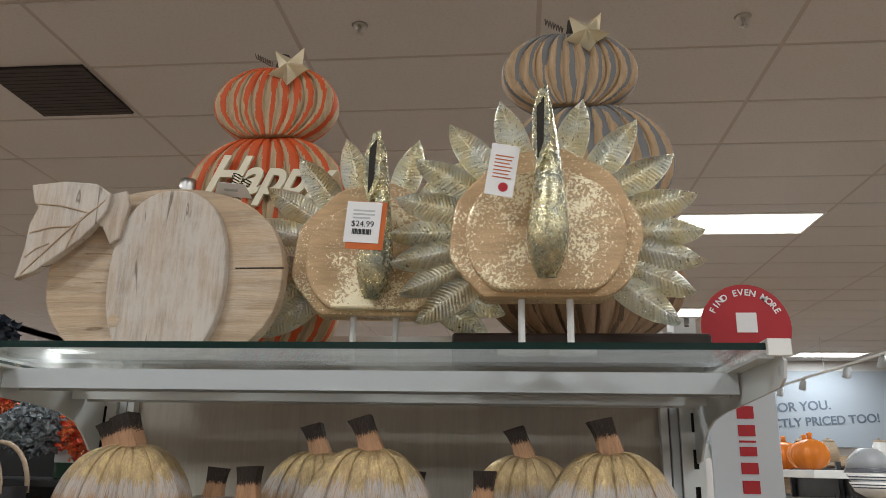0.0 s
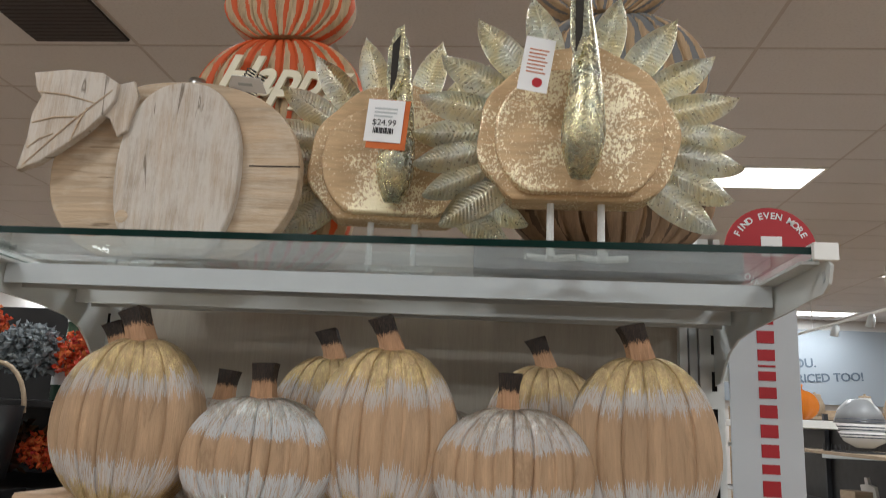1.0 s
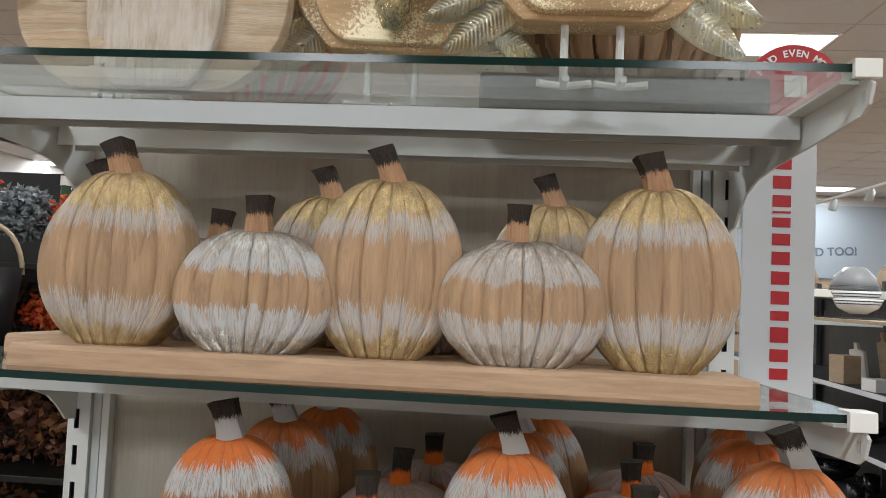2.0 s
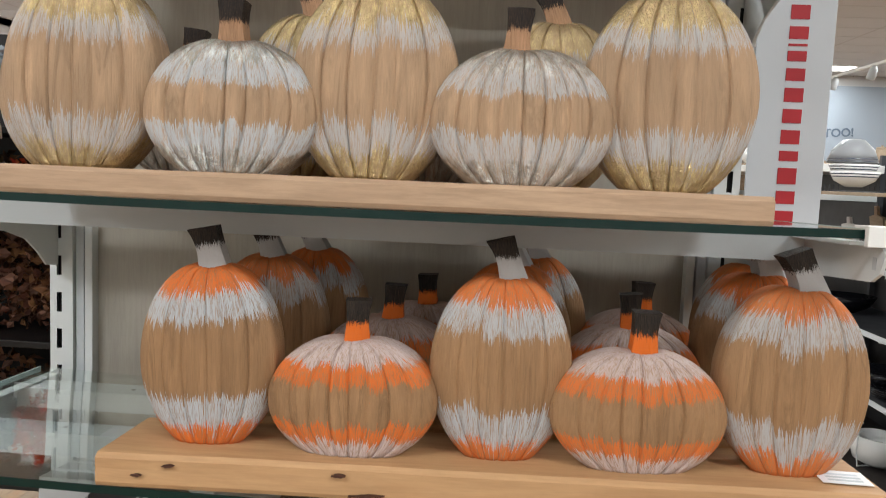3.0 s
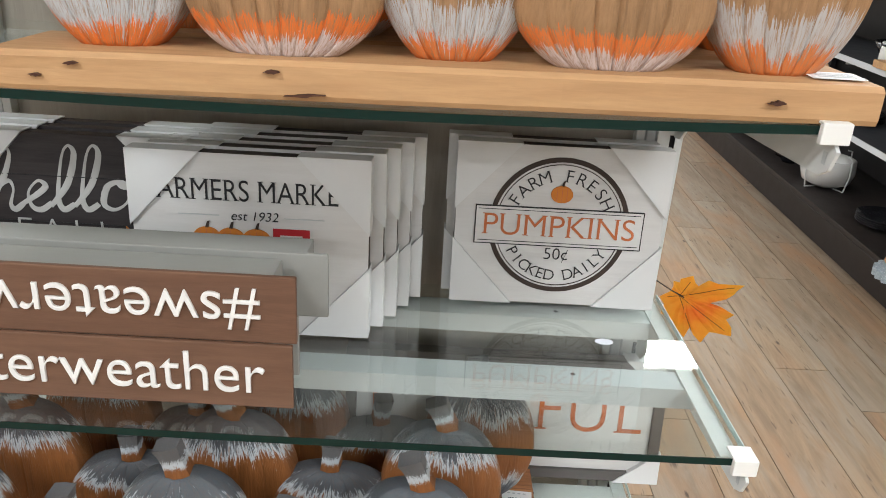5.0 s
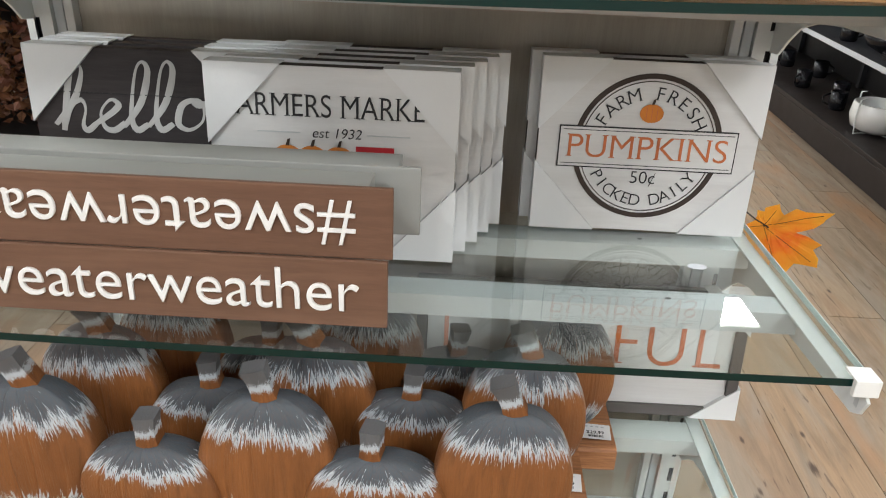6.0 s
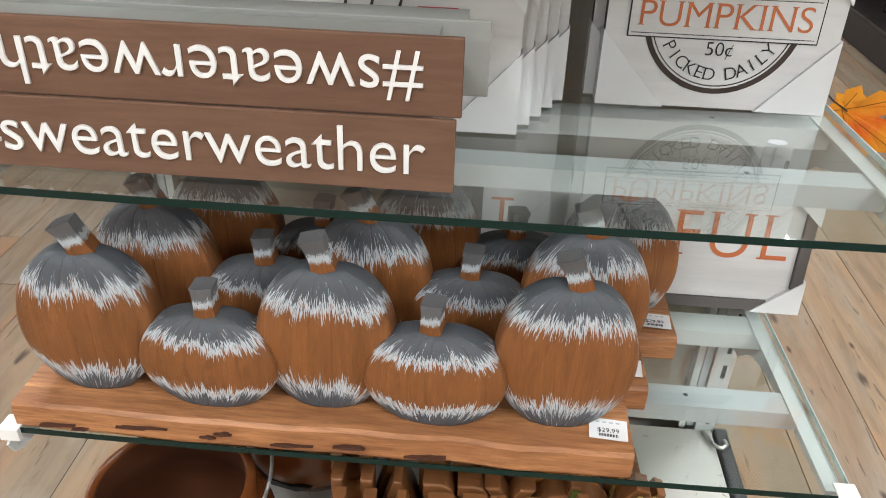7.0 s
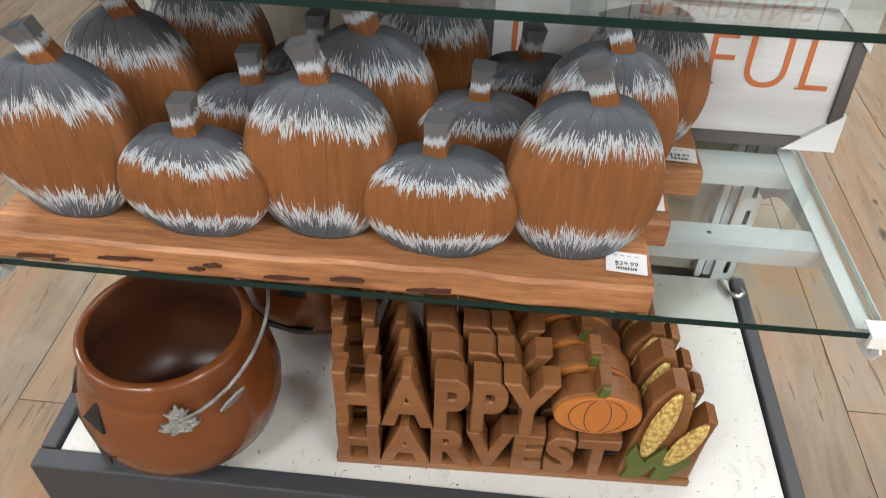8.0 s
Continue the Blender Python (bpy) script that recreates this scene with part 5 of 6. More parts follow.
farm_fresh(on_shelf(3) @ pose(0.301, -0.080, 0.0005, -2))
copy_thing(bpy.data.objects["canvas_print"], on_shelf(3) @ pose(0.290, -0.048, 0.0005, -2))
first = farmers_market(on_shelf(3) @ pose(-0.050, -0.194, 0.0005, -2))
for k in range(1, 5):
    copy_thing(first, on_shelf(3) @ pose(-0.050 + 0.0135 * k, -0.194 + 0.029 * k, 0.0005, -2, 0, 0.6 * (k % 2)))
first = hello_fall(on_shelf(3) @ pose(-0.258, -0.150, 0.0005, -2))
for k in range(1, 3):
    copy_thing(first, on_shelf(3) @ pose(-0.258 + 0.004 * k, -0.150 + 0.030 * k, 0.0005, -2))

BROWN_SIGN = wood("brown_sign_timber", (0.185, 0.098, 0.060), (0.125, 0.062, 0.038), "X", 0.6, 5.0, None, 0.4)
GREY_BOARD = painted("grey_board_edge", (0.28, 0.28, 0.262), 0.7, 0.08)
LETTER_WHITE = painted("raised_white_letter", (0.78, 0.77, 0.75), 0.5, 0.04, 90.0)


def block_sign(m, label, face=True, off=0.0):
    """A long box sign; foot centre at the origin."""
    t = thing("block_sign", m, label, "sign", "block signs")
    part("box_body", box((-0.224, 0.006, 0.001), (0.224, 0.044, 0.0665), 0.001), GREY_BOARD, t)
    part("face_board", box((-0.245, 0.0, 0.0), (0.245, 0.0055, 0.0675), 0.0012), BROWN_SIGN if face else GREY_BOARD, t)
    if face:
        part("lettering", text_mesh("#sweaterweather", 0.056, LETTER_WHITE, 0.0008, -0.0010, 0, 0.412, 0.0008), None, t, "raised white lettering", m=pose(off, -0.0012, 0.035) @ Matrix.Diagonal((1, 1, 1.08, 1)))
    for x in (-0.224, 0.224):
        part("staple", box((x - 0.002, 0.010, 0.05), (x + 0.002, 0.018, 0.054), 0.0), CHROME, t)
    return t


SX = -0.2205
block_sign(on_shelf(3) @ pose(SX, -0.345, 0.0005), "brown timber block sign with raised white lettering", True, 0.0135)
block_sign(on_shelf(3) @ pose(SX + 0.004, -0.342, 0.0005 + 0.1358, 0, 180, 0), "brown block sign turned upside down on another sign", True, -0.0065)
back = block_sign(on_shelf(3) @ pose(SX - 0.006, -0.285, 0.0005), "grey-backed block sign standing behind another", False)
copy_thing(back, on_shelf(3) @ pose(SX + 0.024, -0.285, 0.0005 + 0.0685))


# ---- the maple leaf at the end of the fourth shelf ----
def leaf_material():
    n = Nodes("autumn_leaf_cloth")
    a = n.noise(n.mapped(), 14.0, 4, 0.6)
    f = n.noise(n.mapped(), 160.0, 3)
    c = n.ramp(a, [(0.28, (0.58, 0.50, 0.09)), (0.42, (0.88, 0.50, 0.07)), (0.58, (0.88, 0.40, 0.05)), (0.72, (0.82, 0.17, 0.04))])
    n.bump(f, 0.3, 0.001)
    return n.done(c, 0.6)


LEAF = leaf_material()
# blade spread between two lobe tips, in shares of the two directions from the stalk
JOINT, TIP, LOBE, STALK_END = Vector((0.508, 0.040, 0.808)), Vector((0.582, 0.005, 0.844)), Vector((0.581, 0.008, 0.760)), Vector((0.453, -0.003, 0.850))
EDGE = [(-0.31, -0.03), (-0.04, -0.12), (0.08, -0.22), (0.15, -0.31), (0.22, -0.26), (0.28, -0.33), (0.52, -0.37), (0.42, -0.21), (0.39, -0.05), (0.54, -0.16), (0.64, -0.22), (0.70, -0.12), (1.0, 0.0), (0.80, 0.09), (0.74, 0.14), (0.54, 0.22), (0.28, 0.24), (0.36, 0.34), (0.40, 0.56), (0.22, 0.63), (0.16, 0.81), (0.0, 1.0), (-0.14, 0.90), (-0.22, 0.85), (-0.50, 1.03), (-0.46, 0.84), (-0.39, 0.68), (-0.65, 0.88), (-0.60, 0.69), (-0.53, 0.51), (-0.58, 0.32), (-0.36, 0.13)]
t = thing("maple_leaf", Matrix.Translation(JOINT), "single yellow and orange cloth maple leaf on its stalk", "leaf")
ax, az = TIP - JOINT, LOBE - JOINT
up = ax.cross(az).normalized()
up = up if up.y < 0 else -up
spread = lambda a, c, lift=0.0: ax * a + az * c + up * (lift + 0.006 * (1 - min(1.0, (a + c) ** 2)) + 0.002 * math.sin(9 * a) * math.cos(7 * c))
bm = bmesh.new()
cen = bm.verts.new(spread(0.05, 0.05))
mid = [bm.verts.new(spread(0.5 * a, 0.5 * c, 0.001 * (-1) ** k)) for k, (a, c) in enumerate(EDGE)]
rim = [bm.verts.new(spread(a, c)) for a, c in EDGE]
for k in range(len(rim)):
    q = (k + 1) % len(rim)
    bm.faces.new((cen, mid[k], mid[q]))
    bm.faces.new((mid[k], rim[k], rim[q], mid[q]))
bmesh.ops.solidify(bm, geom=bm.faces[:], thickness=0.0006)
part("blade", bm, LEAF, t)
end = STALK_END - JOINT
part("stalk", tube([tuple(spread(0.04, 0.04, 0.001)), tuple(end * 0.35 + up * 0.004), tuple(end)], 0.0011, 6), DARK_STALK, t)
VEIN = painted("leaf_vein", (0.16, 0.09, 0.02), 0.6, 0.2)
for a, c in ((0.38, -0.25), (0.85, 0.0), (0.02, 0.85), (-0.42, 0.75), (-0.20, 0.0)):
    part("vein", tube([tuple(spread(a * f, c * f, 0.0008)) for f in (0.0, 0.35, 0.7, 1.0)], 0.0005, 5), VEIN, t)


# ---- framed sign on the fifth shelf ----
t = thing("framed_sign", on_shelf(4) @ pose(0.262, -0.058, 0.001, -6), "grey framed white sign with rust lettering and card corners", "sign")
part("face", box((-0.215, 0.006, 0.014), (0.215, 0.012, 0.176)), CANVAS_WHITE, t)
FRAME = painted("grey_brown_frame", (0.10, 0.09, 0.085), 0.6, 0.2)
for a, b in (((-0.229, 0.0), (0.229, 0.0155)), ((-0.229, 0.1745), (0.229, 0.190)), ((-0.229, 0.0158), (-0.2135, 0.1742)), ((0.2135, 0.0158), (0.229, 0.1742))):
    part("frame_bar", box((a[0], 0.0, a[1]), (b[0], 0.026, b[1]), 0.001), FRAME, t)
part("lettering", serif_text("FUL", 0.098, RUST, 0.0004, -0.0012, 0.150, 1.1), None, t, "rust-coloured lettering", m=pose(0.122, 0.0052, 0.105))
for x in (-0.19, -0.06):
    part("print_bar", box((x, 0.0046, 0.07), (x + 0.006, 0.0056, 0.138)), RUST, t)
    part("print_bar", box((x - 0.012, 0.0046, 0.1385), (x + 0.018, 0.0056, 0.142)), RUST, t)
for tri in ([(0.232, -0.001), (0.165, -0.001), (0.232, 0.050)], [(0.232, 0.193), (0.165, 0.193), (0.232, 0.130)]):
    part("corner_protector", prism(tri, -0.002, 0.028), CARD, t)


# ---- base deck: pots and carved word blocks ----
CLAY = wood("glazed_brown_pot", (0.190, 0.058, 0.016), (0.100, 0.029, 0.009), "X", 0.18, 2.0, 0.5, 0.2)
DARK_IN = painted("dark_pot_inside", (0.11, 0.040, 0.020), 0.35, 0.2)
PEWTER = leaf_foil("pewter", (0.38, 0.38, 0.37), (0.22, 0.22, 0.21), 0.42)


def lantern_pot(m, label):
    t = thing("lantern_pot", m, label, "pot", "lantern pots")
    outer = [(0.052, 0.0), (0.070, 0.004), (0.092, 0.018), (0.110, 0.042), (0.119, 0.072), (0.120, 0.092), (0.116, 0.116), (0.1085, 0.138), (0.1015, 0.154), (0.1005, 0.158), (0.0985, 0.186), (0.0965, 0.190)]
    inner = [(0.0885, 0.1905), (0.0865, 0.188), (0.089, 0.150), (0.104, 0.125), (0.111, 0.085), (0.098, 0.035), (0.06, 0.012)]
    part("pot_body", lathe(outer + inner[:2], 56, (True, False)), CLAY, t, smooth=True)
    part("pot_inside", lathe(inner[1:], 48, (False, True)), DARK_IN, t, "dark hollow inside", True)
    # cut face, on the side turned away to the lower left
    face = radians(226)
    for da, z, tri in ((-0.42, 0.136, [(-0.016, -0.016), (0.018, -0.018), (-0.002, 0.018)]), (0.24, 0.136, [(-0.018, -0.016), (0.018, -0.018), (0.002, 0.020)]), (0.0, 0.062, [(-0.05, 0.010), (-0.02, -0.012), (0.03, -0.010), (0.055, 0.012), (0.02, 0.000), (-0.02, 0.002)])):
        a = face + da
        r = 0.1082 if z > 0.1 else 0.1165
        me = prism(tri, -0.0015, 0.004)
        part("cut_out", me, BLACK, t, "dark carved opening", m=Matrix.Translation((r * math.cos(a), r * math.sin(a), z)) @ pose(0, 0, 0, 0, 0, math.degrees(a) + 90) @ pose(0, 0, 0, -26 if z > 0.1 else 9))
    # wire handle with cast leaves at its ends
    hx = radians(-66)
    ax = Vector((math.cos(hx), math.sin(hx), 0))
    side = Vector((-ax.y, ax.x, 0))
    pts = [ax * (0.114 * math.cos(math.pi * k / 24)) + side * (0.120 * math.sin(math.pi * k / 24) ** 0.8) + Vector((0, 0, 0.150 + 0.066 * math.sin(math.pi * k / 24))) for k in range(25)]
    h = part("handle", tube(pts, 0.0022, 8), PEWTER, t, "pewter twig handle", True)
    for k, s in ((0, 1.0), (3, 0.8), (24, 1.0), (21, 0.8)):
        p = pts[k]
        out = Vector((p.x, p.y, 0)).normalized()
        part("leaf_boss", prism(maple_leaf(0.034 * s), -0.003, 0.0, 0.0006), PEWTER, h, m=Matrix.Translation(p + out * 0.004 - Vector((0, 0, 0.012))) @ pose(0, 0, 0, -25, 160 * (k % 2), math.degrees(math.atan2(out.y, out.x)) + 90))
    return t


lantern_pot(pose(-0.298, -0.352, 0.2505, 0, 0, 0), "round glazed brown pot with cut face and handle")
lantern_pot(pose(-0.185, -0.118, 0.2505, 0, 0, 30), "round glazed brown pot standing behind another")

HARVEST = wood("brown_carved_timber", (0.270, 0.114, 0.042), (0.150, 0.056, 0.020), "X", 0.30, 2.2, 0.45, 0.30)
def corn_material():
    n = Nodes("painted_corn")
    vo = n.node("ShaderNodeTexVoronoi", Vector=n.mapped(scale=(1.2, 1.2, 1.0)), Scale=170.0)
    c = n.ramp(vo.outputs["Distance"], [(0.0, (0.70, 0.53, 0.20)), (0.45, (0.60, 0.42, 0.13)), (0.75, (0.36, 0.22, 0.06))])
    n.bump(n.math("SUBTRACT", 1.0, vo.outputs["Distance"]), 0.8, 0.002)
    return n.done(c, 0.5)


CORN = corn_material()
HUSK = painted("painted_husk", (0.10, 0.12, 0.025), 0.55, 0.2, 40.0)
PAINT_ORANGE = painted("painted_orange_disc", (0.46, 0.155, 0.035), 0.5, 0.1, 40.0)


def word_block(m):
    """Carved two-line word block; foot left corner at the origin, 32 mm deep."""
    t = thing("word_block_ornament", m, "carved brown timber word block with pumpkin and corn", "ornament", "word blocks")
    deep = 0.032
    part("foot_bar", box((0.0, 0.0, 0.0), (0.437, deep, 0.012), 0.002), HARVEST, t)
    for words, x0, x1, z0, z1 in (("HAPPY", 0.006, 0.258, 0.0855, 0.181), ("HARVEST", 0.004, 0.342, 0.0105, 0.085)):
        whole = text_mesh(words, 0.1, HARVEST, 0.0128, 0.0022, 0, 0.0, 0.0030, 1.10)
        lo = Vector([min(v.co[a] for v in whole.vertices) for a in range(3)])
        hi = Vector([max(v.co[a] for v in whole.vertices) for a in range(3)])
        kx, kz = (x1 - x0) / (hi.x - lo.x), (z1 - z0) / (hi.z - lo.z)
        whole.transform(Matrix.Translation((x0, deep / 2, z0)) @ Matrix.Diagonal((kx, 1, kz, 1)) @ Matrix.Translation((-lo.x, 0, -lo.z)))
        for me in islands(whole):
            part("letter", me, None, t)
        bpy.data.meshes.remove(whole)
    cx, cz = 0.304, 0.1355
    part("timber_pumpkin", prism(ellipse(cx, cz, 0.051, 0.035, n=32), 0.003, deep, 0.003), HARVEST, t)
    d = part("painted_pumpkin", prism(ellipse(cx, cz, 0.049, 0.033, n=36), -0.0015, 0.0028, 0.001), PAINT_ORANGE, t, "painted orange pumpkin face")
    for k in (-0.66, -0.30, 0.30, 0.66):
        part("painted_line", tube([(cx + 0.049 * k * math.cos(a), -0.0016, cz + 0.031 * math.sin(a)) for a in [-1.25 + 0.25 * q for q in range(11)]], 0.0006, 5), DARK_IN, d)
    part("timber_stalk", prism([(cx - 0.007, cz + 0.0352), (cx + 0.005, cz + 0.0352), (cx + 0.009, cz + 0.052), (cx - 0.004, cz + 0.053)], 0.004, deep, 0.002), HARVEST, t)
    part("painted_stalk", prism([(cx - 0.005, cz + 0.034), (cx + 0.004, cz + 0.034), (cx + 0.007, cz + 0.048), (cx - 0.002, cz + 0.049)], -0.001, 0.0035), HUSK, t, "painted green stalk")
    part("timber_backing", prism([(0.347, 0.0125), (0.436, 0.0125), (0.438, 0.09), (0.442, 0.128), (0.430, 0.134), (0.412, 0.100), (0.408, 0.150), (0.396, 0.186), (0.380, 0.190), (0.362, 0.160), (0.354, 0.100)], 0.004, deep, 0.003), HARVEST, t)
    for hx in (0.0, 0.034):
        part("husk", prism([(0.352 + hx, 0.013), (0.374 + hx, 0.013), (0.380 + hx, 0.030), (0.394 + hx, 0.052), (0.388 + hx, 0.075), (0.374 + hx, 0.050), (0.366 + hx, 0.062), (0.358 + hx, 0.085), (0.350 + hx, 0.060), (0.356 + hx, 0.035)], -0.001, 0.0038, 0.0008), HUSK, t, "painted green husk")
    for x, z, rot, L in ((0.377, 0.124, 7, 0.060), (0.413, 0.090, 18, 0.044)):
        cob = bmesh.new()
        rows, around = 26, 20
        rings = []
        for a in range(rows + 1):
            f = a / rows
            r = 0.0130 * max(0.06, math.sin(math.pi * (0.06 + 0.90 * f))) ** 0.62
            rings.append([cob.verts.new((r * (1 + 0.06 * math.cos(10 * q)) * math.cos(q), 0.42 * r * (1 + 0.10 * math.cos(10 * q)) * math.sin(q), -L + 2 * L * f)) for q in [2 * math.pi * w / (2 * around) for w in range(2 * around)]])
        for a, c in zip(rings, rings[1:]):
            for w in range(2 * around):
                cob.faces.new((a[w], a[(w + 1) % (2 * around)], c[(w + 1) % (2 * around)], c[w]))
        cob.faces.new(rings[0][::-1])
        cob.faces.new(rings[-1])
        part("corn_cob", cob, CORN, t, "painted yellow corn cob", True, m=pose(x, -0.001, z, 0, rot, 0))
    return t


wb = word_block(pose(-0.103, -0.396, 0.2505, 0, 0, 1.7))
for k in range(1, 4):
    copy_thing(wb, pose(-0.103 - 0.0085 * k, -0.396 + 0.0395 * k, 0.2505, 0, 0, 1.7 + 0.5 * (k % 2)))

# spanner-like hook at the back of the deck
t = thing("steel_hook", pose(0.445, -0.040, 0.252, 0, 0, 20), "small steel open hook lying on the deck", "hook")
part("hook_body", tube([(0.0, 0.03, 0.004), (0.0, 0.0, 0.005), (0.010, -0.012, 0.005), (0.022, -0.006, 0.005), (0.022, 0.004, 0.005)], 0.004, 8), CHROME, t, smooth=True)
# pale grey disc on the glass in place of an oval reflection
t = thing("price_sticker", on_shelf(3) @ pose(0.353, -0.176, 0.0005), "small pale oval standing for a reflection on the glass", "sticker")
part("paper", lathe([(0.012, 0.0), (0.012, 0.0004)], 24), SIGN_GREY, t, m=Matrix.Diagonal((0.9, 0.6, 1, 1)))


# ---- neighbouring shelving run with tableware ----
BEIGE = wood("beige_timber", (0.44, 0.34, 0.24), (0.32, 0.24, 0.16), "X", 0.6, 5.0)
CERAMIC = painted("white_ceramic", (0.66, 0.66, 0.64), 0.2, 0.05)
BLUE_RIM = painted("slate_stripe", (0.06, 0.07, 0.10), 0.3, 0.1)
DARK_WARE = painted("black_stoneware", (0.008, 0.008, 0.010), 0.16, 0.2)
GLAZE_ORANGE = painted("orange_glaze", (0.66, 0.19, 0.02), 0.22, 0.1)
KICK = painted("dark_brown_laminate", (0.022, 0.017, 0.015), 0.5, 0.2)
RX = 1.86


def ware_run():
    t = thing("tableware_shelving", pose(RX, 0, 0), "long black shelving run stocked with tableware", "shelving")
    part("kick_plate", box((0.03, 0.7, 0.0), (0.6, 5.4, 0.12)), BLACK, t)
    part("base_front", box((0.0, 0.7, 0.005), (0.028, 5.4, 0.135), 0.003), KICK, t)
    part("deck", box((0.0, 0.7, 0.1365), (0.6, 5.4, 0.158), 0.002), KICK, t, "dark base deck")
    part("back_panel", box((0.5, 0.7, 0.16), (0.53, 5.4, 1.62)), BLACK, t)
    for y in (0.72, 1.64, 2.56, 3.48, 4.40, 5.32):
        part("upright", box((0.47, y - 0.015, 0.159), (0.499, y + 0.015, 1.66)), DARK_STEEL, t)
        for z in (0.50, 0.80, 1.10, 1.44):
            part("shelf_arm", box((0.09, y - 0.004, z - 0.045), (0.469, y + 0.004, z - 0.012), 0.002), WHITE_STEEL, t)
    for z in (0.50, 0.80, 1.10):
        part("shelf_board", box((0.06, 0.71, z - 0.011), (0.468, 5.39, z), 0.002), DARK_STEEL, t)
        part("shelf_edge", box((0.052, 0.71, z - 0.024), (0.0595, 5.39, z + 0.001), 0.001), SIGN_GREY, t, "pale grey shelf edge strip")
    part("shelf_board", box((-0.09, 0.71, 1.429), (0.468, 3.40, 1.445), 0.002), BEIGE, t)
    part("shelf_board", box((-0.03, 3.42, 1.555), (0.468, 5.39, 1.60), 0.003), CLIP, t, "thick white shelf")


ware_run()


def bowl_thing(m, r, h, mat, label, rim=None, group="bowls"):
    t = thing("bowl", m, label, "bowl", group)
    part("bowl_body", lathe([(r * 0.35, 0.0), (r * 0.4, h * 0.05), (r * 0.8, h * 0.4), (r, h), (r * 0.95, h), (r * 0.74, h * 0.45), (r * 0.3, h * 0.12)], 28), mat, t, smooth=True)
    if rim is not None:
        for k in (0.62, 0.80):
            part("stripe", lathe([(r * (0.8 + 0.2 * (k - 0.4) / 0.6) + 0.0012, h * k), (r * (0.8 + 0.2 * (k + 0.07 - 0.4) / 0.6) + 0.0012, h * (k + 0.07))], 28, (False, False)), rim, t)
    return t


# striped bowls nested on edge in a wire rack
for k in range(2):
    bowl_thing(pose(RX + 0.05, 2.86 + 0.02 * k, 1.470 + 0.036 * k), 0.115, 0.075, CERAMIC, "white bowl with slate stripes in a stack", BLUE_RIM, "striped bowls")
BOWL_GREY = painted("grey_stoneware", (0.27, 0.28, 0.29), 0.3, 0.1)
t = thing("upturned_bowl", pose(RX + 0.05, 2.90, 1.705, 180), "pale grey striped bowl upside down on a stack", "bowl")
part("bowl_body", lathe([(0.03, 0.0), (0.05, 0.004), (0.095, 0.05), (0.118, 0.118), (0.112, 0.118), (0.09, 0.05), (0.03, 0.008)], 30), BOWL_GREY, t, smooth=True)
for z in (0.10, 0.112):
    part("stripe", lathe([(0.1125 + (z - 0.1) * 0.2, z - 0.004), (0.1145 + (z - 0.1) * 0.2, z)], 30, (False, False)), BLUE_RIM, t)
t = thing("wire_rack", pose(RX + 0.05, 2.90, 1.446), "low dark wire rack under a bowl stack", "rack")
for k in range(7):
    part("rod", tube([(-0.12, -0.15 + 0.05 * k, 0.032), (-0.12, -0.15 + 0.05 * k, 0.002), (0.12, -0.15 + 0.05 * k, 0.002), (0.12, -0.15 + 0.05 * k, 0.032)], 0.004, 6), DARK_STEEL, t)


def pumpkin_jar(m):
    t = thing("pumpkin_jar", m, "glossy orange pumpkin-shaped jar with lid", "jar", "pumpkin jars")
    bm = bmesh.new()
    n = 40
    rings = []
    for j in range(13):
        th = -1.2 + 2.6 * j / 12
        rings.append([bm.verts.new(((0.10 + 0.008 * math.cos(8 * a)) * math.cos(th) * math.cos(a), (0.10 + 0.008 * math.cos(8 * a)) * math.cos(th) * math.sin(a), 0.085 + 0.09 * math.sin(th))) for a in [2 * math.pi * k / n for k in range(n)]])
    for a, b in zip(rings, rings[1:]):
        for k in range(n):
            bm.faces.new((a[k], a[(k + 1) % n], b[(k + 1) % n], b[k]))
    bm.faces.new(rings[0][::-1])
    bm.faces.new(rings[-1])
    part("jar_body", bm, GLAZE_ORANGE, t, smooth=True)
    part("knob", lathe([(0.016, 0.17), (0.012, 0.19), (0.018, 0.205), (0.004, 0.212)], 16), GLAZE_ORANGE, t, smooth=True)
    return t


jar = pumpkin_jar(pose(RX + 0.04, 3.62, 1.601))
copy_thing(jar, pose(RX + 0.10, 3.88, 1.601, 0, 0, 20))
copy_thing(jar, pose(RX + 0.06, 4.14, 1.601, 0, 0, 50))

# dark and white tableware along the run
rnd = random.Random(5)
bowl_d = bowl_thing(pose(RX + 0.15, 1.25, 0.159), 0.15, 0.09, DARK_WARE, "wide glossy black serving bowl", None, "dark bowls")
for x, y, z in ((0.36, 1.62, 0.159), (0.20, 1.15, 0.501), (0.20, 1.95, 0.501), (0.22, 2.75, 0.501), (0.22, 1.4, 0.801), (0.22, 2.3, 0.801), (0.22, 3.2, 0.801), (0.25, 3.6, 0.501), (0.24, 4.1, 0.801)):
    copy_thing(bowl_d, pose(RX + x, y, z))


def plate_stack(m, n, r, mat, label):
    t = thing("plate_stack", m, label, "plates", "plate stacks")
    for k in range(n):
        part("plate", lathe([(r * 0.6, 0.0), (r, 0.014), (r, 0.018), (r * 0.62, 0.006)], 28), mat, t, smooth=True, m=pose(0, 0, 0.009 * k, 0, 0, 40 * k))
    return t


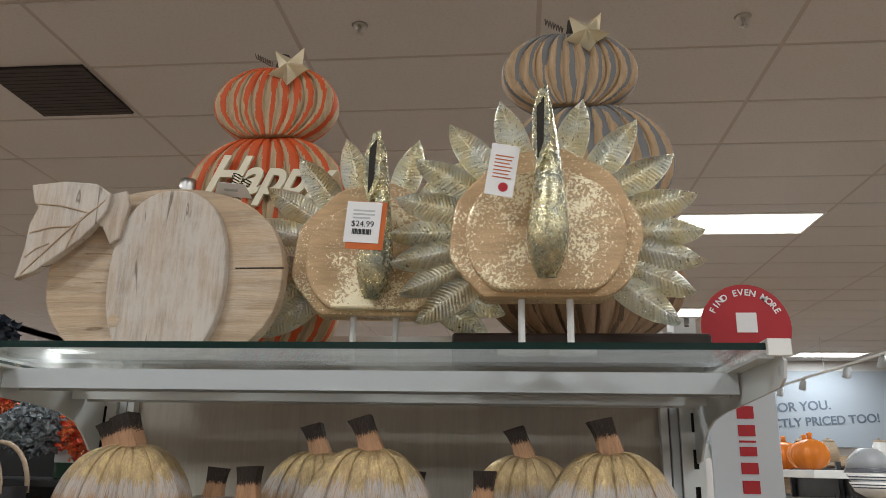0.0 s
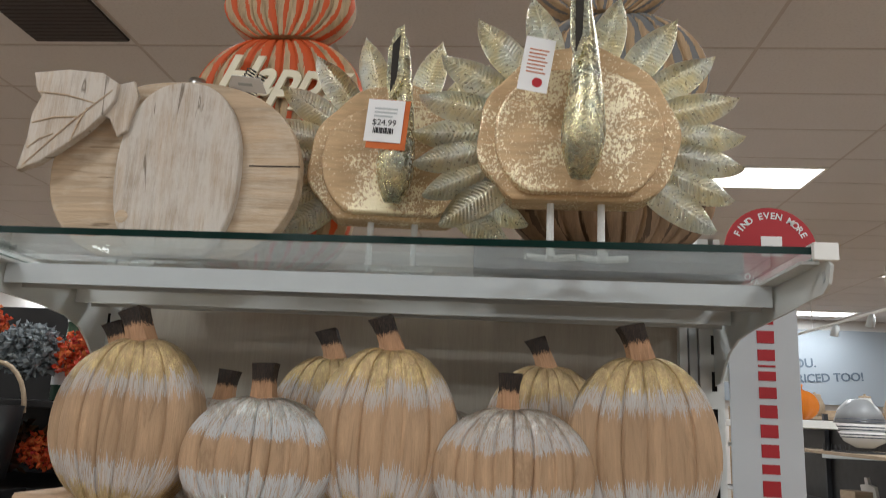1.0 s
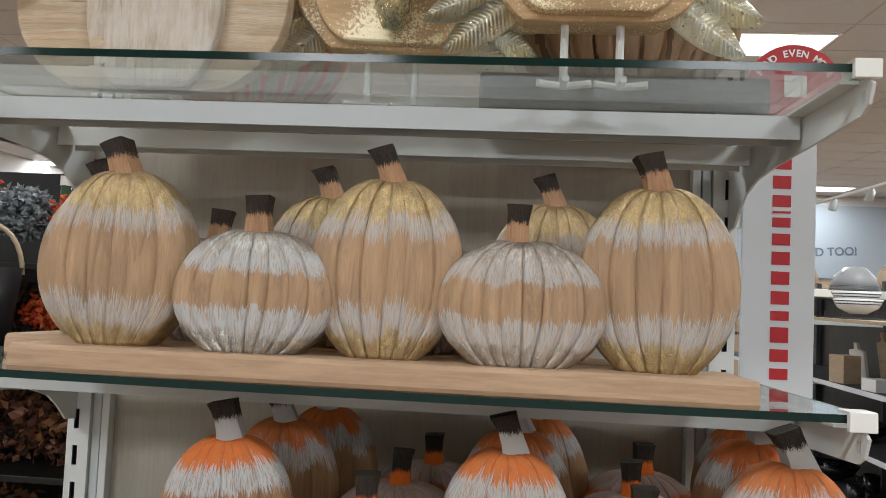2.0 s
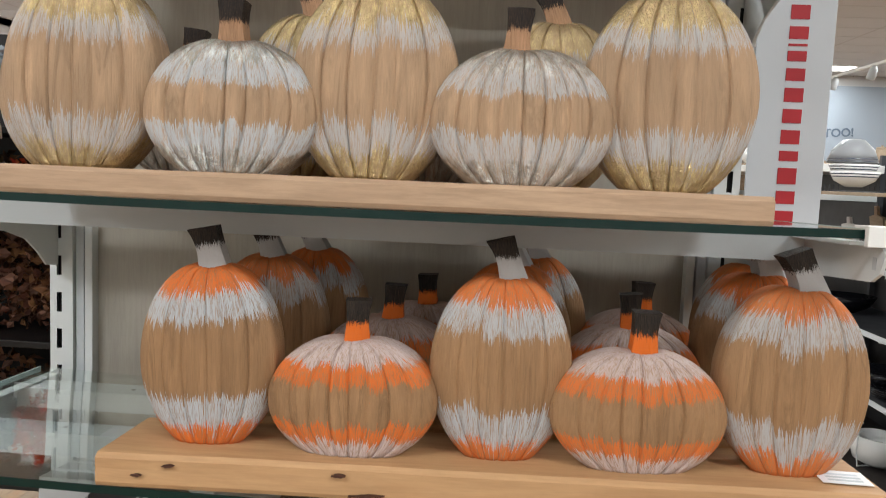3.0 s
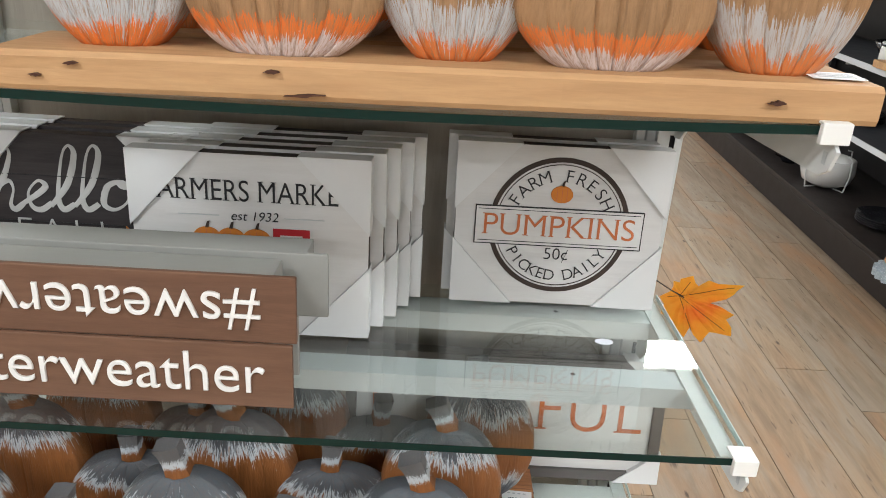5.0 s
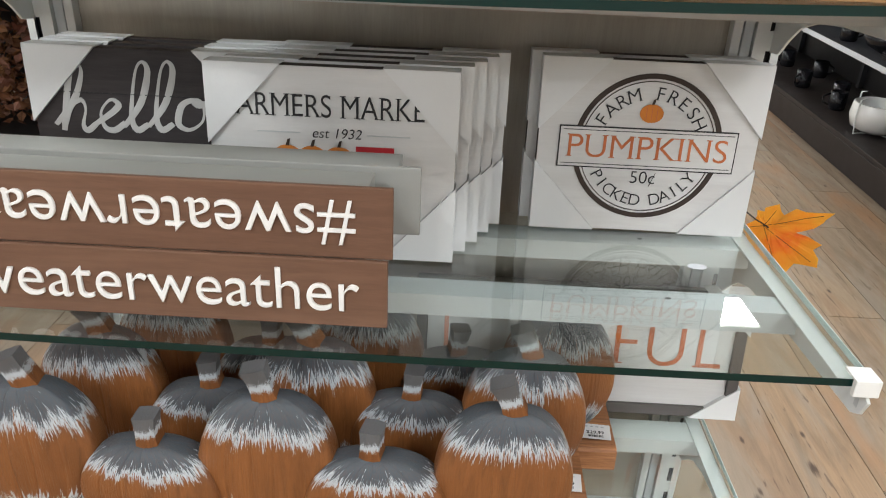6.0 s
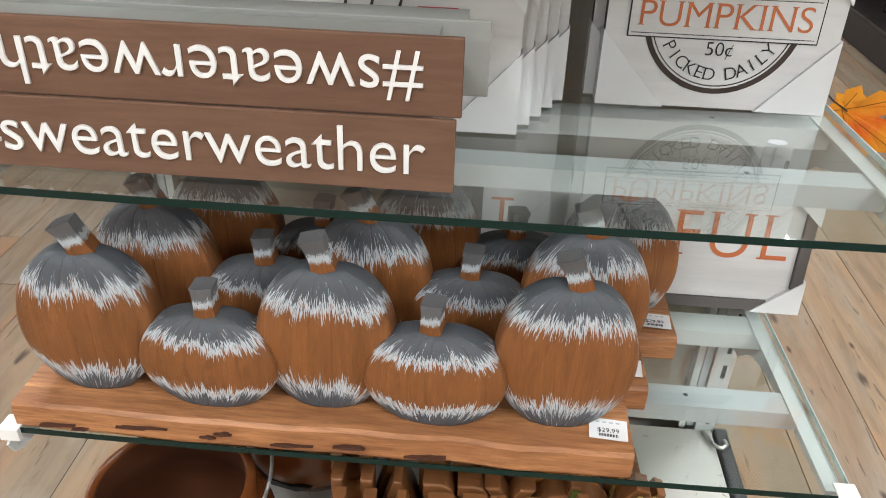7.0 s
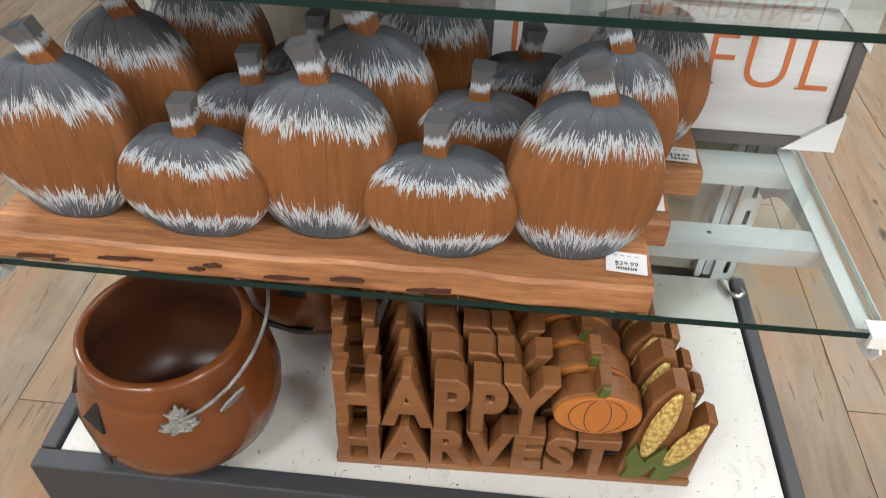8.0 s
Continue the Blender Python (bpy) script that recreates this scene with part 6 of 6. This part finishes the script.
PATTERN = painted("blue_white_pattern", (0.40, 0.47, 0.52), 0.25, 0.45, 120.0)
t = thing("scalloped_platter", pose(RX + 0.10, 1.62, 0.159), "shallow blue-patterned platter with scalloped timber middle", "platter")
rim = [((0.17 + 0.006 * math.cos(22 * a)) * math.cos(a), (0.13 + 0.006 * math.cos(22 * a)) * math.sin(a)) for a in [2 * math.pi * k / 132 for k in range(132)]]
part("rim", prism(rim, 0.0, 0.032, 0.003), PATTERN, t, m=pose(0, 0, 0.0, 90) @ pose(0, -0.032, 0))
part("middle", prism(ellipse(0, 0, 0.145, 0.105, n=40), 0.0, 0.004), B_B, t, "honey timber middle", m=pose(0, 0, 0.0325, 90) @ pose(0, -0.004, 0))
ps = plate_stack(pose(RX + 0.20, 2.10, 0.1595), 4, 0.12, DARK_WARE, "low stack of black plates")
for x, y, z in ((0.2, 2.55, 0.501), (0.2, 1.75, 0.801), (0.22, 2.9, 1.101)):
    copy_thing(ps, pose(RX + x, y, z))


def wire_basket_bowls(m):
    """A fat white bowl held by a dark wire cradle."""
    t = thing("bowl_in_wire_cradle", m, "fat white bowls held in a wire cradle", "bowl", "cradled bowls")
    part("bowl_body", lathe([(0.06, 0.004), (0.11, 0.03), (0.125, 0.08), (0.118, 0.14), (0.108, 0.145), (0.11, 0.08), (0.05, 0.02)], 28), CERAMIC, t, smooth=True)
    for a in (20, 110, 200, 290):
        c, s = math.cos(radians(a)), math.sin(radians(a))
        part("cradle_wire", tube([(0.03 * c, 0.03 * s, 0.002), (0.12 * c, 0.12 * s, 0.004), (0.135 * c, 0.135 * s, 0.08), (0.128 * c, 0.128 * s, 0.165), (0.10 * c, 0.10 * s, 0.172)], 0.004, 6), WHITE_STEEL, t)
    return t


cr = wire_basket_bowls(pose(RX + 0.17, 2.62, 0.159))
copy_thing(cr, pose(RX + 0.20, 4.3, 0.159))


def mug(m, label, mat=CERAMIC):
    t = thing("mug", m, label, "mug", "mugs")
    part("mug_body", lathe([(0.035, 0.0), (0.042, 0.01), (0.042, 0.095), (0.038, 0.095), (0.037, 0.02), (0.01, 0.012)], 20), mat, t, smooth=True)
    part("mug_handle", tube([(0.04, 0, 0.02), (0.068, 0, 0.03), (0.072, 0, 0.06), (0.04, 0, 0.08)], 0.005, 8), mat, t, smooth=True)
    return t


mg = mug(pose(RX + 0.12, 1.5, 0.501, 0, 0, 200), "white mug with small dark print")
for k in range(9):
    copy_thing(mg, pose(RX + 0.12 + 0.11 * (k % 2), 1.32 + 0.11 * k + 0.04 * (k % 3), 0.501 if k < 4 else 0.801, 0, 0, 40 * k))
dk = mug(pose(RX + 0.15, 3.0, 0.159, 0, 0, 160), "tall black stoneware mug", DARK_WARE)
for k in range(8):
    copy_thing(dk, pose(RX + 0.14 + 0.1 * (k % 3), 3.05 + 0.13 * k, 0.159 if k % 2 else 0.501, 0, 0, 70 * k))


def cutting_board(m, w, h, mat, label):
    t = thing("cutting_board", m, label, "board", "leaning boards")
    part("board_body", prism([(-w / 2, 0), (w / 2, 0), (w / 2, h * 0.8), (w * 0.12, h * 0.84), (w * 0.10, h), (-w * 0.10, h), (-w * 0.12, h * 0.84), (-w / 2, h * 0.8)], 0.0, 0.016, 0.002), mat, t)
    return t


for k in range(11):
    cutting_board(pose(RX + 0.26 + 0.05 * (k % 2), 1.25 + 0.20 * k, 1.101, -8, 0, 90), rnd.uniform(0.12, 0.18), rnd.uniform(0.2, 0.29), (BEIGE, CERAMIC, WASHED_X)[k % 3], "pale board leaning on the dark shelf" if k % 3 else "beige timber board leaning on the dark shelf")
for k in range(6):
    t = thing("carton", pose(RX + 0.12, 1.35 + 0.36 * k, 1.101, 0, 0, 6 * (k % 3)), "small pale carton on the dark shelf", "box", "cartons")
    part("carton_body", box((-0.05, -0.06, 0), (0.05, 0.06, rnd.uniform(0.06, 0.16)), 0.002), (CARD, BEIGE)[k % 2], t)
t = thing("timber_tray", pose(RX + 0.14, 2.05, 0.801), "shallow timber tray with sticks on the shelf", "tray")
part("tray_body", box((-0.10, -0.2, 0.0), (0.10, 0.2, 0.03), 0.003), B_B, t)
for k in range(4):
    part("stick", tube([(-0.05 + 0.02 * k, -0.1 + 0.05 * k, 0.03), (-0.07 + 0.02 * k, -0.07 + 0.05 * k, 0.16)], 0.005, 6), BEIGE, t)


# ---- autumn foliage display on the other side ----
def foliage_material(name, tones):
    n = Nodes(name)
    isl = n.node("ShaderNodeNewGeometry")
    c = n.ramp(isl.outputs["Random Per Island"], [(k / max(1, len(tones) - 1), t) for k, t in enumerate(tones)])
    v = n.noise(n.mapped(), 60.0, 3)
    c = n.mix(n.math("MULTIPLY", v, 0.4), c, mul(tones[0], 0.5))
    return n.done(c, 0.65)


def leaf_cloud(bm, rnd, centre, size, count, leaf):
    """Small folded leaves scattered through an uneven volume."""
    for _ in range(count):
        while True:
            p = Vector([rnd.uniform(-1, 1) for _ in range(3)])
            if p.length < 1 and noise.noise(p * 2.3 + Vector(centre) * 3) > -0.22:
                break
        p = Vector([centre[i] + p[i] * size[i] for i in range(3)])
        r = Euler([rnd.uniform(0, 6.28) for _ in range(3)]).to_matrix()
        L = leaf * rnd.uniform(0.6, 1.3)
        w = L * 0.34
        vs = [bm.verts.new(p + r @ Vector(q)) for q in ((0, 0, 0), (w, L * 0.4, 0.1 * L), (0, L, 0), (-w, L * 0.4, 0.1 * L), (0, L * 0.45, -0.05 * L))]
        for tri in ((0, 1, 4), (1, 2, 4), (2, 3, 4), (3, 0, 4)):
            bm.faces.new([vs[i] for i in tri])


BROWN_LEAF = foliage_material("brown_red_foliage", [(0.055, 0.022, 0.012), (0.12, 0.045, 0.018), (0.19, 0.085, 0.025), (0.09, 0.025, 0.014), (0.22, 0.11, 0.07)])
RED_LEAF = foliage_material("red_orange_blossom", [(0.45, 0.030, 0.012), (0.60, 0.07, 0.015), (0.52, 0.14, 0.03), (0.35, 0.015, 0.02)])
GREY_FLUFF = foliage_material("blue_grey_fluff", [(0.18, 0.21, 0.23), (0.27, 0.30, 0.31), (0.12, 0.14, 0.16)])
PINE = foliage_material("dark_pine", [(0.020, 0.026, 0.038), (0.032, 0.040, 0.055)])
LX, LY = -1.45, 1.25
t = thing("foliage_rack", pose(LX, LY, 0), "dark display rack filled with autumn foliage", "shelving")
for z in (0.50, 0.92, 1.28, 1.52):
    part("shelf_board", box((-0.75, -0.22, z - 0.02), (0.75, 0.22, z), 0.003), BLACK, t)
for x in (-0.73, 0.73):
    for y in (-0.2, 0.2):
        part("post", box((x - 0.015, y - 0.015, 0), (x + 0.015, y + 0.015, 1.54)), BLACK, t)
part("rack_back", box((-0.74, 0.215, 0.51), (0.74, 0.225, 1.84)), BLACK, t)
rnd = random.Random(9)
for nm, mat, spots, leaf, lab in (
    ("autumn_leaf_garland", BROWN_LEAF, [((LX + 0.6 - 0.25 * k, LY - 0.05, z), (0.20, 0.20, 0.17), 620) for k in range(4) for z in (0.66, 1.08)], 0.036, "dense brown and red artificial leaves on the rack"),
    ("brown_leaf_bunch", BROWN_LEAF, [((LX + 0.62 - 0.3 * k, LY - 0.02, 1.38), (0.18, 0.18, 0.09), 320) for k in range(3)], 0.034, "brown artificial leaf bunches on the rack"),
    ("red_blossom_bunch", RED_LEAF, [((LX + 0.34, LY - 0.12, 1.66), (0.08, 0.10, 0.10), 1100), ((LX - 0.02, LY - 0.12, 1.75), (0.08, 0.08, 0.06), 600), ((LX + 0.27, LY - 0.17, 1.38), (0.06, 0.06, 0.05), 400)], 0.020, "bright red and orange artificial blossoms"),
    ("grey_fluffy_garland", GREY_FLUFF, [((LX + 0.16, LY - 0.14, 1.67), (0.10, 0.08, 0.075), 2600)], 0.024, "blue-grey fluffy yarn garland"),
    ("pine_sprig", PINE, [((LX - 0.07, LY - 0.05, 1.99), (0.045, 0.045, 0.045), 160)], 0.04, "dark blue-grey pine sprig"),
):
    bm = bmesh.new()
    for c, s, k in spots:
        leaf_cloud(bm, rnd, c, s, k, leaf)
    tagged(part(nm, bm, mat), lab, "foliage", kind="stuff")
t = thing("green_bottle", pose(LX + 0.22, LY - 0.02, 1.52), "tall green bottle with a pale label and cap", "bottle")
part("glass_body", lathe([(0.03, 0.0), (0.04, 0.005), (0.04, 0.14), (0.018, 0.20), (0.016, 0.25)], 20), painted("green_bottle_glass", (0.05, 0.09, 0.06), 0.15, 0.1), t, smooth=True)
part("cap", lathe([(0.019, 0.25), (0.019, 0.28)], 16), CLIP, t)
part("bottle_label", lathe([(0.041, 0.05), (0.041, 0.12)], 20, (False, False)), PAPER, t)
t = thing("dark_basket", pose(LX + 0.14, LY - 0.30, 1.285), "dark woven basket with pale curved handles", "basket")
part("basket_body", lathe([(0.07, 0.0), (0.10, 0.02), (0.12, 0.22), (0.112, 0.22), (0.09, 0.03)], 24), BLACK, t, smooth=True)
for y in (-0.06, 0.06):
    part("basket_handle", tube([(0.10 * math.cos(a), y, 0.2 + 0.14 * math.sin(a)) for a in [math.pi * k / 14 for k in range(15)]], 0.007, 8), BEIGE, t, smooth=True)
part("prop_shelf", box((-0.14, -0.14, -0.025), (0.14, 0.07, -0.001), 0.003), BLACK, t)

# ---- far wall sign and track lamps ----
tagged(part("sign_wall", box((3.6, 13.90, 2.05), (X1 - 0.01, 13.995, 3.45), 0.0), BAND), "white sign band high on the far wall", "sign", kind="structure")
part("lettering", text_mesh("OR YOU.", 0.24, BAND_INK, 0.004, 0.004), None, bpy.data.objects["sign_wall"], m=pose(5.55, 13.893, 2.78, 0, -4, 0))
part("lettering", text_mesh("CTLY PRICED TOO!", 0.22, BAND_INK, 0.004, 0.004), None, bpy.data.objects["sign_wall"], m=pose(5.92, 13.893, 2.52, 0, -4, 0))
t = thing("track_lamp_rail", pose(4.95, 0, CEIL - 0.55), "white hanging track with small spot lamps", "track lamp")
part("rail", box((-0.02, 8.6, -0.015), (0.02, 13.8, 0.015)), CLIP, t)
for y in (8.8, 11.2, 13.6):
    part("hanger", tube([(0, y, 0.015), (0, y, 0.55)], 0.006, 6), CLIP, t)
for y in (9.2, 10.3, 12.07, 13.2):
    part("spot_head", lathe([(0.03, -0.20), (0.055, -0.19), (0.05, -0.06), (0.02, -0.015)], 18), GREY_STEEL, t, smooth=True, m=pose(0, y, 0, 14, 10, 0))

# tall stock shelving along the far side, seen past the sign
t = thing("far_stock_shelving", pose(3.0, 6.6, 0), "tall pale timber shelving with mixed stock", "shelving")
for z in (0.3, 0.75, 1.2, 1.65):
    part("shelf_board", box((-0.6, -0.25, z), (4.8, 0.25, z + 0.03), 0.003), BEIGE, t)
for x in (-0.6, 1.2, 3.0, 4.78):
    part("post", box((x, -0.25, 0), (x + 0.04, 0.25, 1.75)), BEIGE, t)
part("shelf_back", box((-0.6, 0.25, 0), (4.82, 0.27, 1.75)), WASHED_X, t)
rnd = random.Random(21)
stock = []
for mat, lab in ((CERAMIC, "white ceramic jar on the far shelf"), (DARK_WARE, "dark stoneware jar on the far shelf"), (BEIGE, "timber jar on the far shelf")):
    q = thing("storage_jar", pose(3.0 - 0.4 + 0.25 * len(stock), 6.5, 1.681), lab, "jar", "far storage jars")
    part("jar_body", lathe([(0.06, 0), (0.08, 0.01), (0.085, 0.10), (0.06, 0.17), (0.05, 0.19)], 18), mat, q, smooth=True)
    part("jar_lid", lathe([(0.055, 0.191), (0.05, 0.205), (0.012, 0.212), (0.012, 0.225)], 18), BEIGE, q)
    stock.append(q)
for z in (0.331, 0.781, 1.231, 1.681):
    for k in range(12):
        x = 0.5 + 0.33 * k + rnd.uniform(-0.05, 0.05)
        copy_thing(stock[rnd.randrange(3)], pose(3.0 + x, 6.5 + rnd.uniform(-0.06, 0.06), z, 0, 0, rnd.uniform(0, 360)))


# ---- floor boards ----
def floor_boards():
    shapes = []
    for L in (1.2, 0.9):
        shapes.append(mesh_of("floor_board", box((-0.0888, -L / 2 + 0.0012, -0.0058), (0.0888, L / 2 - 0.0012, 0.0)), FLOOR_WOOD))
    rnd = random.Random(3)
    near, rest = [], bmesh.new()
    cols = int((X1 - X0) / 0.18)
    for c in range(cols):
        x = X0 + 0.18 * (c + 0.5)
        y = Y0 - rnd.uniform(0, 1.1)
        while y < Y1:
            k = rnd.randrange(2)
            L = (1.2, 0.9)[k]
            cy = y + L / 2
            if -1.9 < x < 2.3 and -0.2 < cy < 4.4 and len(near) < 290:
                ob = new("floor_board", shapes[k])
                ob.parent = FLOOR
                ob.location = (x, cy, 0)
                near.append(ob)
            else:
                a, b = max(y + 0.0008, Y0), min(y + L - 0.0008, Y1)
                if b > a:
                    rest.faces.new([rest.verts.new(p) for p in ((x - 0.0895, a, 0), (x + 0.0895, a, 0), (x + 0.0895, b, 0), (x - 0.0895, b, 0))])
            y += L
    tagged(part("floor_boards_beyond", rest, FLOOR_WOOD, FLOOR), "weathered brown floor boards", kind="stuff")


floor_boards()
